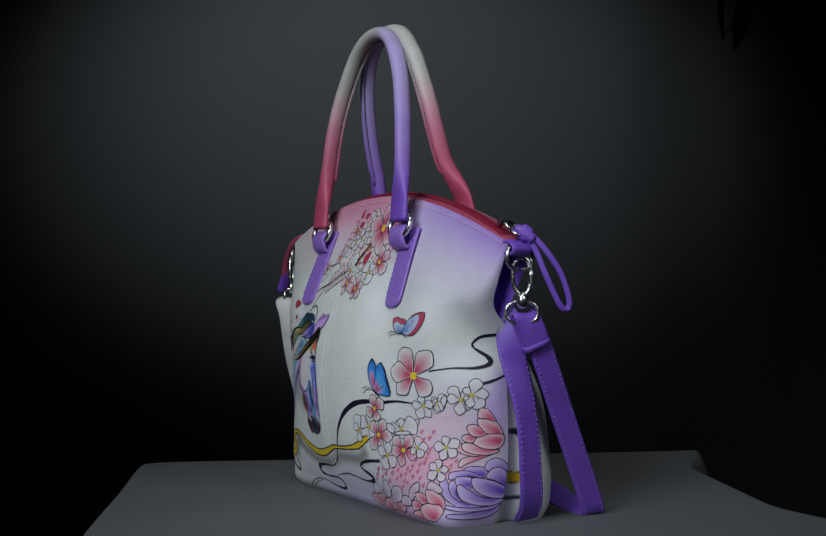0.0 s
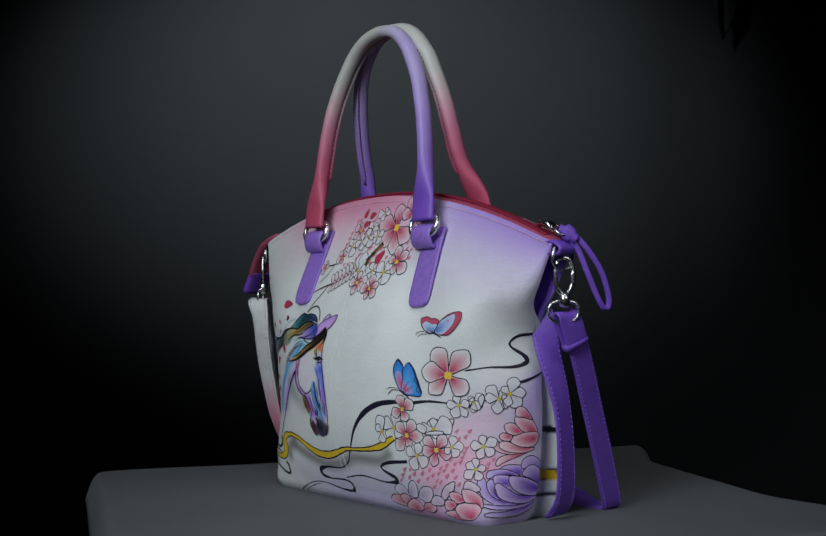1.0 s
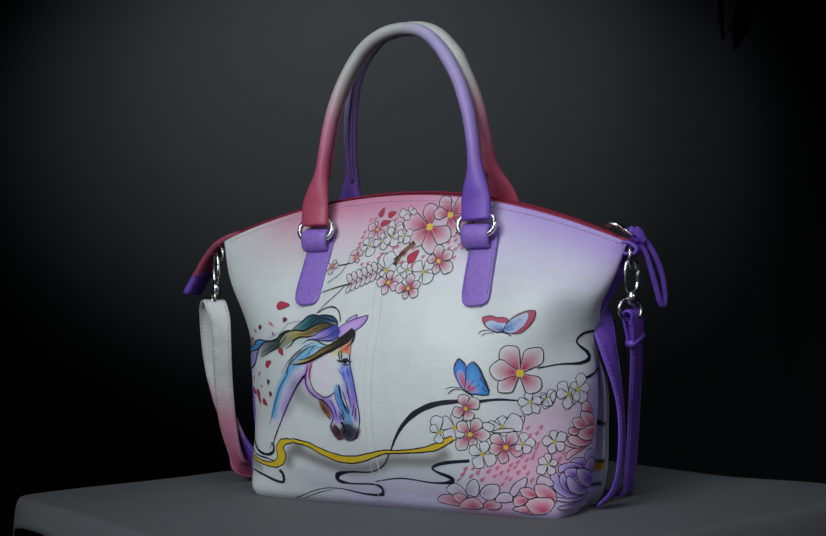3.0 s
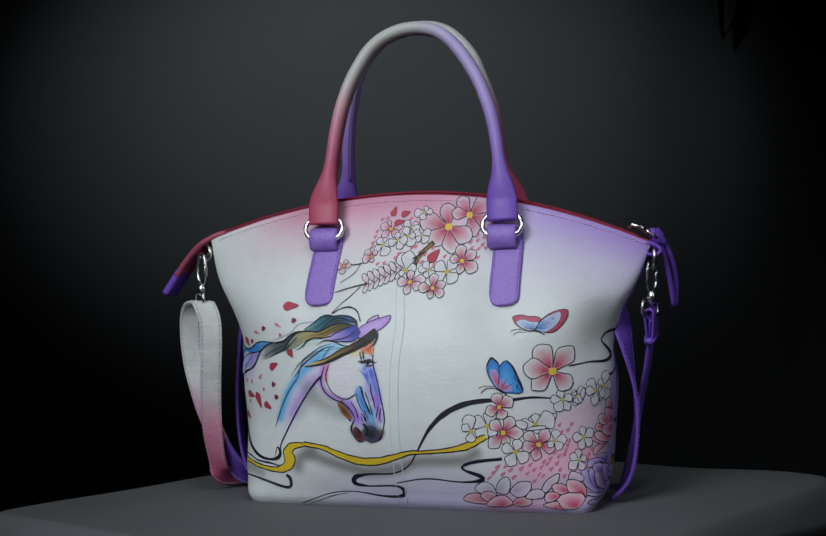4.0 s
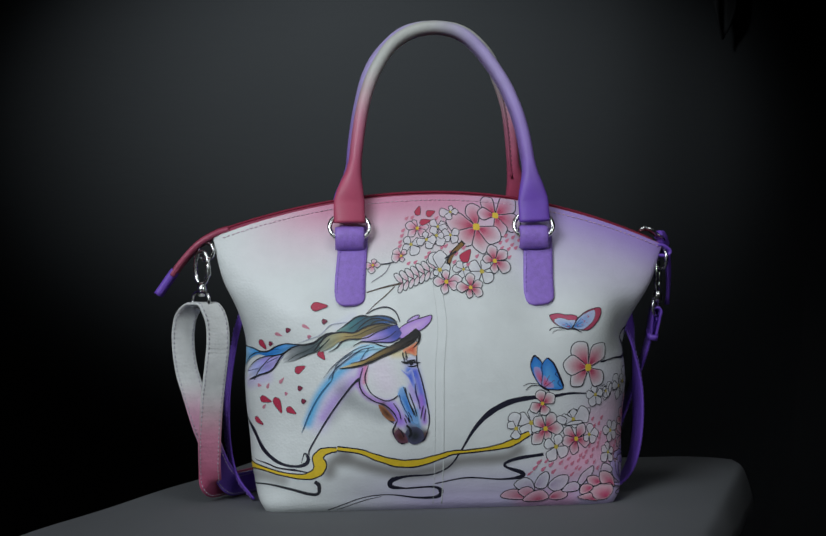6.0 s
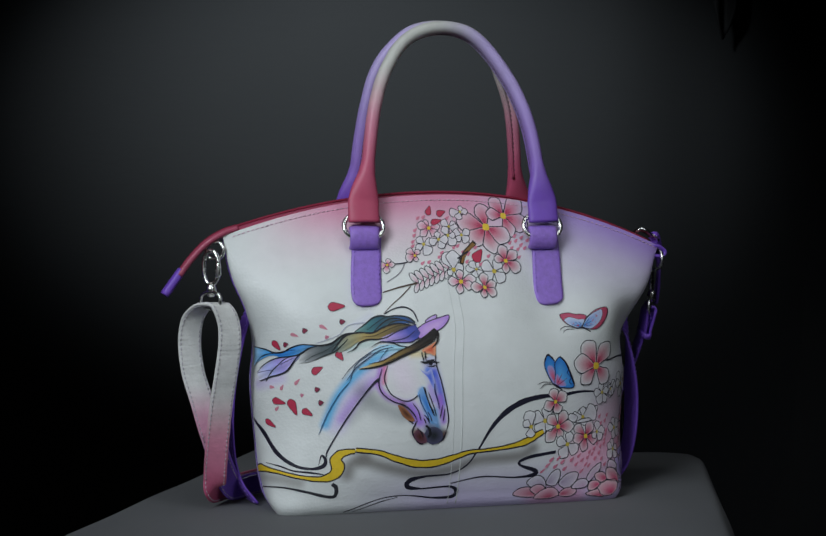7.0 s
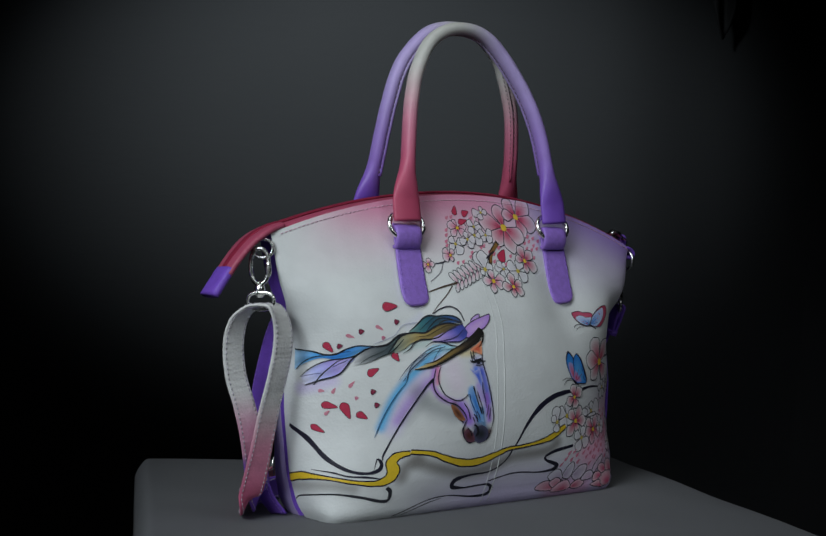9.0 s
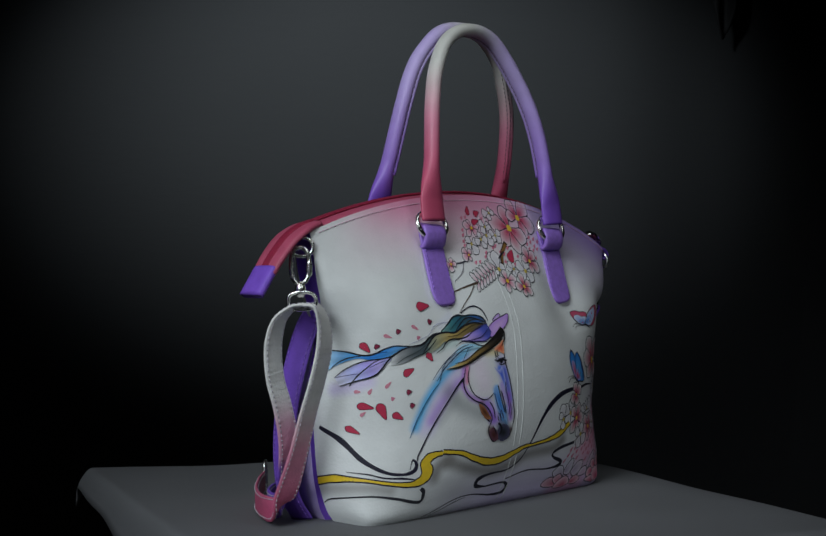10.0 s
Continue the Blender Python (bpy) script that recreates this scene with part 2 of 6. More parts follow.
def panel_grid(nu=401, nv=241, side=-1):
    """Rows of points on one large panel (side -1: the front), evenly spaced along each row, and half the length of each row."""
    u = np.linspace(-1, 1, nu)
    rows, half = [], []
    fine = np.linspace(-np.pi / 2, np.pi / 2, 1201)
    for z in np.linspace(BASE, TOP, nv):
        w, d, g, n = (float(lerp_table(tab, z)) for tab in (WIDTH, DEPTH, GAP, POWER))
        g = g if side < 0 else float(lerp_table(GAP_BEHIND, z))
        n = n if side < 0 else float(lerp_table(POWER_BEHIND, z))
        d = d if side < 0 else float(lerp_table(DEPTH_BEHIND, z))
        rise = soft(z, 0.20, 0.28)
        g = g + np.where(fine < 0, 0.003, -0.006) * rise * (-side)
        x = w * np.sign(np.sin(fine)) * np.abs(np.sin(fine)) ** (2 / n)
        if side > 0:
            g = np.where(fine > 0, g + float(lerp_table(GAP_BEHIND_MORE, z)), g)
        y = g + (d - g) * np.cos(fine).clip(0) ** (2 / n)
        arch = np.where(x < 0, 0.0355 if side < 0 else 0.031, 0.0455) * (x / 0.2) ** 2 * (z / TOP) ** 2.2
        x = x + 0.0045 * (x / 0.2) ** 2 * (z / TOP) ** 3
        dent = np.where(x > 0, 0.015, 0.005) * np.exp(-((np.abs(x) - 0.170) / 0.018) ** 2 - ((z - 0.178) / 0.028) ** 2)
        dent = dent + 0.009 * np.exp(-((x - 0.085) / 0.030) ** 2 - ((z - 0.197) / 0.036) ** 2) * (side < 0)
        dent = dent + 0.004 * np.exp(-((x + 0.080) / 0.030) ** 2 - ((z - 0.197) / 0.036) ** 2) * (side < 0)
        y = y - dent
        s = np.concatenate([[0], np.cumsum(np.hypot(np.diff(x), np.diff(y)))])
        at = (u + 1) / 2 * s[-1]
        rows.append(np.stack([np.interp(at, s, x), YC + side * np.interp(at, s, y), np.interp(at, s, z - arch)], 1))
        half.append(s[-1] / 2)
    return np.array(rows), np.array(half)


FRONT, HALF = panel_grid()


def on_panel(X, Z, lift=0.0):
    """Places on the front panel: X along it from the middle, Z up it, both in mm; lifted off it by that many metres."""
    X, Z = np.asarray(X, float) / 1000, np.asarray(Z, float) / 1000
    nv, nu = FRONT.shape[:2]
    fv = np.clip((Z - BASE) / (TOP - BASE) * (nv - 1), 0, nv - 1.001)
    fu = np.clip((X / np.interp(fv, np.arange(nv), HALF) + 1) / 2 * (nu - 1), 0, nu - 1.001)
    i, j = fv.astype(int), fu.astype(int)
    a, b = (fv - i)[..., None], (fu - j)[..., None]
    p00, p01, p10, p11 = FRONT[i, j], FRONT[i, j + 1], FRONT[i + 1, j], FRONT[i + 1, j + 1]
    place = (1 - a) * ((1 - b) * p00 + b * p01) + a * ((1 - b) * p10 + b * p11)
    normal = np.cross(p01 - p00 + p11 - p10, p10 - p00 + p11 - p01)
    normal /= np.linalg.norm(normal, axis=-1, keepdims=True) + 1e-12
    return place + normal * lift

# ---- the bag ----
handbag = empty("handbag", "white leather handbag painted with horse and blossoms, on the sheet", "handbag")


def airbrush(c, X, Z, line, width, colour, amount=1.0, hard=0.0):
    """Spray a soft stroke along a line (mm on the panel)."""
    p = np.array(line, float)
    p = curve(p, 6) if len(p) > 2 else p
    d = np.full(X.shape, 1e9)
    for q, r in zip(p, p[1:]):
        e = r - q
        t = np.clip(((X - q[0]) * e[0] + (Z - q[1]) * e[1]) / (e @ e + 1e-9), 0, 1)
        d = np.minimum(d, np.hypot(X - q[0] - t * e[0], Z - q[1] - t * e[1]))
    return blend(c, hexa(colour) if isinstance(colour, str) else colour, amount * (1 - soft(d, width * hard, width)))


AIR = []   # strokes of the airbrush on the front panel: line, width, colour, amount


def spray(line, width, colour, amount):
    AIR.append((line, width, colour, amount))


spray([(-109.2, 94.1), (-99.6, 115.1), (-86.1, 133.3), (-70.1, 148.9)], 15.4, "#d3c8f2", 0.7)
spray([(-55.4, 139.6), (-50.4, 126.0)], 19.3, "#ece0ee", 0.8)
spray([(-30.7, 143.6), (-25.9, 125.7), (-21.3, 103.3)], 10.3, "#b7b2f0", 0.7)
spray([(-45.7, 105.7), (-34.6, 94.4), (-25.8, 87.6)], 11.8, "#b79ce8", 0.7)
spray([(-40.3, 81.7), (-34.6, 78.9)], 5.2, "#4c2a20", 0.7)
spray([(-25.8, 81.7), (-21.4, 82.5)], 5.2, "#26342f", 0.8)
spray([(-187.3, 130.1), (-173.5, 132.5), (-159.4, 135.9)], 11.2, "#cdbcf0", 0.6)
spray([(-80.5, 162.9), (-99.6, 160.1)], 7.1, "#a9cfc8", 0.5)
spray([(-45.8, 151.9), (-35.4, 151.7)], 5.9, "#ead592", 0.7)
spray([(-118.9, 93.9), (-109.4, 116.5), (-97.9, 131.3), (-84.2, 143.8), (-70.4, 154.3)], 7.8, "#62bcee", 0.95)
spray([(-104.2, 98.8), (-92.5, 115.1), (-78.9, 128.7)], 8.5, "#c09ce8", 0.85)
spray([(-75.4, 154.4), (-56.0, 156.7)], 6.7, "#96d4f0", 0.8)
spray([(-72.0, 139.9), (-74.0, 127.3), (-66.5, 116.3), (-53.7, 110.7)], 5.3, "#bd8ae0", 0.95)
spray([(-68.8, 142.1), (-69.3, 128.6)], 3.8, "#e070a8", 0.8)
spray([(-32.0, 137.8), (-27.4, 133.7)], 5.1, "#2f74e4", 0.9)
spray([(-26.1, 136.9), (-22.8, 125.7), (-19.1, 110.0)], 5.1, "#4d62e0", 0.85)
spray([(-36.9, 120.4), (-33.7, 107.9), (-27.9, 94.3)], 5.9, "#42a8ea", 0.9)
spray([(-47.9, 108.0), (-39.1, 94.4)], 8.2, "#a676e6", 0.9)
spray([(-21.8, 114.5), (-18.3, 94.3)], 5.2, "#ab78e2", 0.9)
spray([(-30.3, 123.6), (-27.1, 112.3)], 4.4, "#b89cf0", 0.7)
spray([(-25.8, 103.3), (-23.6, 89.8)], 4.4, "#5aa4dc", 0.8)
spray([(-30.2, 87.6), (-21.4, 84.3)], 8.1, "#3d625c", 0.95)
spray([(-42.2, 85.3), (-36.7, 79.8)], 6.7, "#703f2c", 0.95)
spray([(-17.0, 84.3), (-19.2, 79.8)], 4.4, "#5c332c", 0.9)
spray([(-53.7, 108.9), (-47.5, 99.8)], 4.5, "#5a2c1a", 0.95)
spray([(-88.0, 122.0), (-78.5, 111.8), (-54.6, 101.2)], 13.7, "#80868a", 0.55)
spray([(-97.0, 98.9), (-80.9, 116.4)], 10.7, "#9a9ea0", 0.4)
spray([(-207.7, 42.9), (-163.5, 47.2), (-140.4, 43.9)], 10.3, "#8a8884", 0.65)
spray([(-99.2, 51.2), (-95.5, 59.9), (-84.8, 65.0)], 11.0, "#85837f", 0.85)
spray([(-87.0, 63.1), (-58.3, 53.9), (-31.8, 49.0), (-6.3, 52.7), (14.6, 59.2), (49.6, 60.8), (63.0, 67.2)], 10.3, "#85837f", 0.85)
spray([(-81.1, 185.9), (-95.5, 178.5)], 6.3, "#d6d8ee", 0.4)
spray([(111.2, 55.2), (148.4, 66.3), (165.2, 58.0)], 32.2, "#f0a2c4", 0.7)
spray([(180.3, 28.6), (210.9, 37.2)], 10.0, "#ec7aa4", 0.9)
spray([(136.5, 91.9), (162.7, 102.0)], 23.1, "#edc3da", 0.6)
spray([(193.6, 101.8), (207.5, 138.8)], 20.9, "#b892e6", 0.6)
spray([(72.5, 22.9), (108.3, 21.0)], 18.9, "#e6a4cc", 0.7)


def panel_paint(X, Z):
    c = np.ones(X.shape + (3,)) * np.array(WHITE)
    c = blend(c, hexa("#e29fc0"), 0.80 * soft(Z, 215, 290) * soft(-X, -110, -20) * soft(X, -200, -90))
    c = blend(c, hexa("#d06a92"), 0.60 * soft(Z, 258, 292) * soft(-X, -60, 0) * soft(X, -180, -90))
    c = blend(c, hexa("#bfa3e2"), 0.75 * soft(Z + 0.10 * X, 195, 305) * soft(X, 10, 110))
    c = blend(c, hexa("#9f78dc"), 0.70 * soft(Z + 0.12 * X, 262, 318) * soft(X, 40, 120))
    c = blend(c, hexa("#c4acea"), 0.62 * (1 - soft(Z, 12, 75)) * soft(X, -120, 0))
    c = blend(c, hexa("#c9a8dc"), 0.45 * (1 - soft(Z, 90, 175)) * soft(X, 80, 180))
    for line, width, colour, amount in AIR:
        c = airbrush(c, X, Z, line, width, colour, amount)
    return c


def body():
    nv, nu = FRONT.shape[:2]
    X = np.linspace(-1, 1, nu)[None, :] * HALF[:, None] * 1000
    Z = np.broadcast_to(np.linspace(BASE, TOP, nv)[:, None] * 1000, X.shape)
    front = mesh_part("front_panel", FRONT.reshape(-1, 3), grid_faces(nv, nu), painted_leather, handbag,
                      "white leather panel painted with a horse, blossoms and butterflies", panel_paint(X, Z).reshape(-1, 3))
    back, _ = panel_grid(121, 81, side=1)
    bx, bz = back[..., 0] * 1000, back[..., 2] * 1000
    c = np.ones(bx.shape + (3,)) * np.array(WHITE)
    c = blend(c, PINK, 0.85 * soft(bz, 235, 290) * soft(bx, -60, 20))
    c = blend(c, LILAC, 0.95 * soft(bz, 225, 285) * soft(-bx, 25, 90))
    c = blend(c, LILAC, 0.7 * (1 - soft(bz, 70, 140)) * soft(-bx, 100, 160))
    mesh_part("back_panel", back.reshape(-1, 3), grid_faces(81, 121, flip=True), painted_leather, handbag,
              "white leather back panel", c.reshape(-1, 3))
    # bottom: a slightly sagging plate between the two lower edges
    f0, b0 = FRONT[0][::4], back[0]
    f0 = f0[np.linspace(0, len(f0) - 1, 101).astype(int)]
    b0 = b0[np.linspace(0, len(b0) - 1, 101).astype(int)]
    t = np.linspace(0, 1, 9)[:, None, None]
    v = (1 - t) * f0 + t * b0
    v[..., 2] += 0.0008
    mesh_part("bottom_panel", v.reshape(-1, 3), grid_faces(9, 101, flip=True), painted_leather, handbag, "",
              np.ones((9 * 101, 3)) * np.array(WHITE))
    # gussets: folded side walls between the panel edges
    for s, k in ((1, -1), (-1, 0)):
        fe, be = FRONT[:, k], back[:, k]
        be = be[np.linspace(0, len(be) - 1, len(fe)).astype(int)]
        t = np.linspace(0, 1, 13)
        z = fe[:, 2]
        fold = 0.026 * soft(z, 0.15, 0.22) * (1 - 0.3 * soft(z, 0.235, TOP)) + 0.006 * (1 - soft(z, 0.10, 0.17))
        v = fe[:, None] * (1 - t)[None, :, None] + be[:, None] * t[None, :, None]
        v[..., 0] -= s * fold[:, None] * np.sin(np.pi * t)[None, :]
        c = np.ones(v.shape) * np.array(WHITE)
        c = blend(c, PURPLE, soft(v[..., 2], 0.160, 0.166) if s > 0 else np.ones(v.shape[:2]))
        if s > 0:      # ends of the ribbons painted on the back panel
            h = v[..., 2] + 0.004 * t[None, :]
            for low, high, ink in ((.0500, .0575, "#d8b41e"), (.0485, .0500, "#15152a"), (.0575, .0590, "#15152a"), (.0890, .0940, "#15152a"), (.0350, .0385, "#15152a")):
                c = np.where(((h > low) & (h < high))[..., None], np.array(hexa(ink)), c)
        mesh_part("gusset", v.reshape(-1, 3), grid_faces(len(fe), 13, flip=s < 0), painted_leather, handbag,
                  "folded leather side wall", c.reshape(-1, 3))
    return front


front_panel = body()


def zip_top():
    """Red strip with the zip between the two upper edges, and its tail beyond one end."""
    back, _ = panel_grid(121, 3, side=1)
    f, b = FRONT[-1][::4], back[-1]
    b = b[np.linspace(0, len(b) - 1, len(f)).astype(int)]
    t = np.linspace(0, 1, 15)
    v = f[None] * (1 - t)[:, None, None] + b[None] * t[:, None, None]
    v[..., 2] += (0.0028 * np.sin(np.pi * t) ** 0.5)[:, None] - 0.001
    mesh_part("zip_strip", v.reshape(-1, 3), grid_faces(15, len(f), flip=False), red_leather, handbag, "red leather strip along the zip")
    xs = np.linspace(-0.197, 0.197, 90)
    path = np.stack([xs, np.full_like(xs, YC), TOP - np.where(xs < 0, 0.0355, 0.0455) * (xs / 0.2) ** 2 + 0.0030], 1)
    mesh_part("zip_tape", *sweep(path, (0, 1, 0), 0.0045, 0.0012), zip_cloth, handbag, "dark red zip")
    tail = curve([(-0.184, YC, 0.2600), (-0.196, YC, 0.2560), (-0.211, YC, 0.2470), (-0.225, YC, 0.2325), (-0.234, YC, 0.2200)], 8)
    w = np.interp(np.linspace(0, 1, len(tail)), [0, 0.4, 1], [0.013, 0.0165, 0.0135])
    mesh_part("zip_tail", *sweep(tail, (0, 1, 0), w, 0.0030), red_leather, handbag, "red leather zip tail")
    tape = tail + np.array([-0.0006, 0, 0.0028])
    mesh_part("zip_tape", *sweep(tape, (0, 1, 0), 0.0045, 0.0012), zip_cloth, handbag)
    end = curve([(-0.2315, YC, 0.2245), (-0.238, YC, 0.2155), (-0.2465, YC, 0.2035)], 6)
    mesh_part("zip_end", *sweep(end, (0, 1, 0), 0.0130, 0.0038), purple_leather, handbag, "purple leather end of the zip")


zip_top()


def stitches(name, path, normal, thread, parent, gap=0.0042, length=0.0026, radius=0.0003):
    """A row of short raised stitches along a path."""
    path = np.array(path, float)
    s = np.concatenate([[0], np.cumsum(np.linalg.norm(np.diff(path, axis=0), axis=1))])
    normal = np.broadcast_to(np.array(normal, float), path.shape)
    verts, faces = [], []
    for d in np.arange(gap / 2, s[-1] - length, gap):
        q = np.stack([np.interp([d, d + length / 2, d + length], s, path[:, k]) for k in range(3)], 1)
        m = np.array([np.interp(d, s, normal[:, k]) for k in range(3)])
        q[1] += m * radius * 1.2
        v, f = sweep(q, np.cross(q[2] - q[0], m), radius * 1.3, radius, sides=6, power=2)
        faces += [tuple(i + len(verts) for i in x) for x in f]
        verts += list(v)
    if verts:
        mesh_part(name, verts, faces, thread, parent)


def handle(side):
    """One rolled handle; side -1 in front, 1 behind. Its paint runs from red over white to purple."""
    if side < 0:
        pts = [(-.0787, .2640), (-.0785, .285), (-.0735, .315), (-.0690, .348), (-.0640, .372), (-.0555, .396), (-.0405, .4205), (-.022, .4338), (0, .4384),
               (.022, .4338), (.0400, .4185), (.0580, .392), (.0687, .368), (.0756, .344), (.0800, .315), (.0826, .285), (.0836, .2640)]
        lean = [(.264, .0365), (.285, .0345), (.305, .031), (.323, .0292), (.347, .0268), (.371, .0235), (.395, .0192), (.419, .0155), (.4384, .0135)]
    else:
        pts = [(-.0780, .2640), (-.0785, .285), (-.0768, .322), (-.0735, .350), (-.0690, .374), (-.0620, .398), (-.0500, .4175), (-.028, .4360), (0, .4412),
               (.028, .4360), (.0500, .4165), (.0610, .394), (.0693, .371), (.0735, .348), (.0765, .322), (.0805, .285), (.0816, .2640)]
        lean = [(.264, .034), (.285, .029), (.305, .0225), (.325, .0163), (.349, .0110), (.372, .0068), (.395, .0035), (.420, .0002), (.4412, -.0005)]
    p = curve(pts, 10)
    path = np.stack([p[:, 0], YC + side * np.interp(p[:, 1], *np.array(lean).T), p[:, 1]], 1)
    z = path[:, 2]
    if side > 0:      # this one leans askew
        skew = soft(z, .285, .32)
        path[:, 1] -= path[:, 0] / 0.07 * 0.0032 * skew
        path[:, 0] *= 1 - 0.045 * skew
    hw = np.interp(z, [.264, .283, .292, .2985, .306, .318], [.0137, .0135, .0116, .0098, .0075, .0057])
    ht = np.interp(z, [.264, .283, .292, .303, .318], [.0042, .0034, .0052, .0066, .0072])
    tang = unit(np.gradient(path, axis=0))
    across = np.cross(tang, (0, 1, 0))
    v, faces = sweep(path, across, hw, ht, sides=20, power=2.2)
    def colour(v):       # the paint is turned half round on the handle behind
        x, h = v[:, 0] * -side, v[:, 2]
        c = np.ones((len(v), 3)) * np.array(hexa("#d3d4cd"))
        c = blend(c, hexa("#c3b2e8"), soft(x, -0.012, 0.045))
        c = blend(c, hexa("#a384d8"), soft(x, 0, 0.01) * (1 - soft(h, .32, .415)))
        c = blend(c, hexa("#7f55c6"), soft(x, 0, 0.01) * (1 - soft(h, .285, .335)))
        c = blend(c, hexa("#d88ca4"), soft(-x, 0.0, 0.03) * (1 - soft(h, .345, .41)))
        c = blend(c, hexa("#c95f7e"), soft(-x, 0.0, 0.03) * (1 - soft(h, .31, .37)))
        return blend(c, hexa("#c2506f"), soft(-x, 0.0, 0.03) * (1 - soft(h, .28, .325)))

    c = colour(v)
    ob = mesh_part("handle", v, faces, handle_leather, handbag, "rolled handle painted from red over white to purple", c)
    # sewn edge along the inner side, that ends in a step above the flat foot
    keep = z > 0.306
    inner = np.cross(tang, (0, 1, 0))
    inner *= np.sign((inner * (np.array((0, YC, 0.33)) - path)).sum(1, keepdims=True))
    way = unit(inner * 0.62 + np.array((0, -side * 0.78, 0)))
    fin = (path + inner * 0.0036 + np.array((0, -side * 0.0058, 0)))[keep]
    v, faces = sweep(fin, way[keep], 0.0024, 0.0013, sides=10, power=3)
    mesh_part("seam_edge", v, faces, handle_leather, ob, "sewn leather edge", colour(v) * 0.8)
    face = np.cross(way, tang)
    for o in (-1, 1):
        stitches("stitching", (fin + face[keep] * o * 0.0013), face[keep] * o, dark_thread, ob, gap=0.0042)
    return ob


handle(-1)
handle(1)


def fixing(x, side):
    """A tab sewn on the panel that carries a steel ring for a handle."""
    s = 1 if x > 0 else -1
    # ring: a flattened oval standing off the panel
    mid = np.array((x, YC + side * (0.0345 if side < 0 else 0.031), 0.2605))
    a = np.linspace(0, 2 * np.pi, 40, endpoint=False)
    path = mid + np.stack([0.0172 * np.sign(np.cos(a)) * np.abs(np.cos(a)) ** 0.7, -side * 0.003 * np.sin(a), 0.0105 * np.sin(a)], 1)
    ring = mesh_part("ring", *torus(path, 0.0022), chrome, handbag, "polished nickel ring")
    zs = np.linspace(0.2585, 0.188, 40)
    front = [on_panel(np.array(x * 1000 + s * 0.045 * (258 - q * 1000) * (1 if x < 0 else 0.7)), np.array(q * 1000 + 6), 0.0022) for q in zs]
    front = np.array(front)
    if side > 0:
        front[:, 1] = 2 * YC - front[:, 1]
    hw = np.full(40, 0.0122)
    hw[:] = np.interp(zs, [.188, .19, .193, .20, .2585], [.006, .0105, .0125, .0134, .0126])
    v, f = sweep(front, (1, 0, 0), hw, 0.0016, sides=16)
    tab = mesh_part("tab", v, f, tab_leather, handbag, "purple leather tab sewn on the panel")
    out = np.array((0, side * 0.9, 0.35))
    for e in (-1, 1):
        stitches("stitching", front[:36] + np.stack([e * (hw[:36] - 0.0022), np.full(36, side * 0.0015), np.full(36, 0.0005)], 1), out, purple_thread, tab)
    # the fold of the tab through the ring
    loop = np.stack([np.full(15, x), YC + side * ((0.0335 if side < 0 else 0.031) + 0.0048 * np.cos(np.linspace(-1.9, 1.9, 15))), 0.2505 + 0.0085 * np.sin(np.linspace(-1.9, 1.9, 15))], 1)
    mesh_part("tab_loop", *sweep(loop, (1, 0, 0), 0.0128, 0.0022), tab_leather, handbag)


for side in (-1, 1):
    for x in (-0.0787, 0.0828):
        fixing(x, side)


def bands():
    """Purple bands that stand a little off the side walls."""
    for s in (1, -1):
        path = curve([(.165, -.035, .198), (.1757, -.027, .180), (.183, -.020, .150), (.1885, -.013, .110), (.1885, -.009, .070), (.182, -.007, .038), (.167, -.006, .0165)], 10)
        if s > 0:
            path[:, 1] -= 0.007 * soft(-path[:, 2], -.19, -.15) * soft(path[:, 2], 0.0, .07)
            path[:, 2] += 0.002 * soft(-path[:, 2], -.03, -.0165)
        turn = [(.73, .68, 0), (.73, .68, 0), (.25, .95, 0), (-.15, .98, 0), (-.15, .98, 0), (-.1, .99, 0), (0, 1, 0)]
        if s < 0:
            turn = [(-.2, .97, 0)] * 7
            path[:, 0] *= -1
        across = unit(curve(turn, 10))
        ob = mesh_part("side_band", *sweep(path, across, 0.0112, 0.0014), purple_leather, handbag, "purple leather band down the side")
        tang = unit(np.gradient(path, axis=0))
        side = unit(across - (across * tang).sum(1, keepdims=True) * tang)
        out = np.cross(side, tang)
        out *= np.sign(out[:, :1]) * s
        for e in (-1, 1):
            stitches("stitching", path + side * e * 0.0088 + out * 0.0016, out, purple_thread, ob)


bands()


def flat_strap(name, pts, acrosses, label, colour=None, mat=None, half=0.0101, thread=None, parent=None):
    """A strap with a raised edge and two rows of stitches; acrosses gives its width's way at each point."""
    path = curve(pts, 10)
    across = unit(curve(acrosses, 10))
    v, f = sweep(path, across, half, 0.0014, sides=14)
    cols = None if colour is None else colour(v)
    ob = mesh_part(name, v, f, mat or strap_leather, parent or handbag, label, cols)
    tang = unit(np.gradient(path, axis=0))
    side = unit(across - (across * tang).sum(1, keepdims=True) * tang)
    up = np.cross(tang, side)
    for e in (-1, 1):
        for o in (-1, 1):
            stitches("stitching", path + side * e * (half - 0.0022) + up * o * 0.0014, up * o, thread or pale_thread, ob)
    return ob


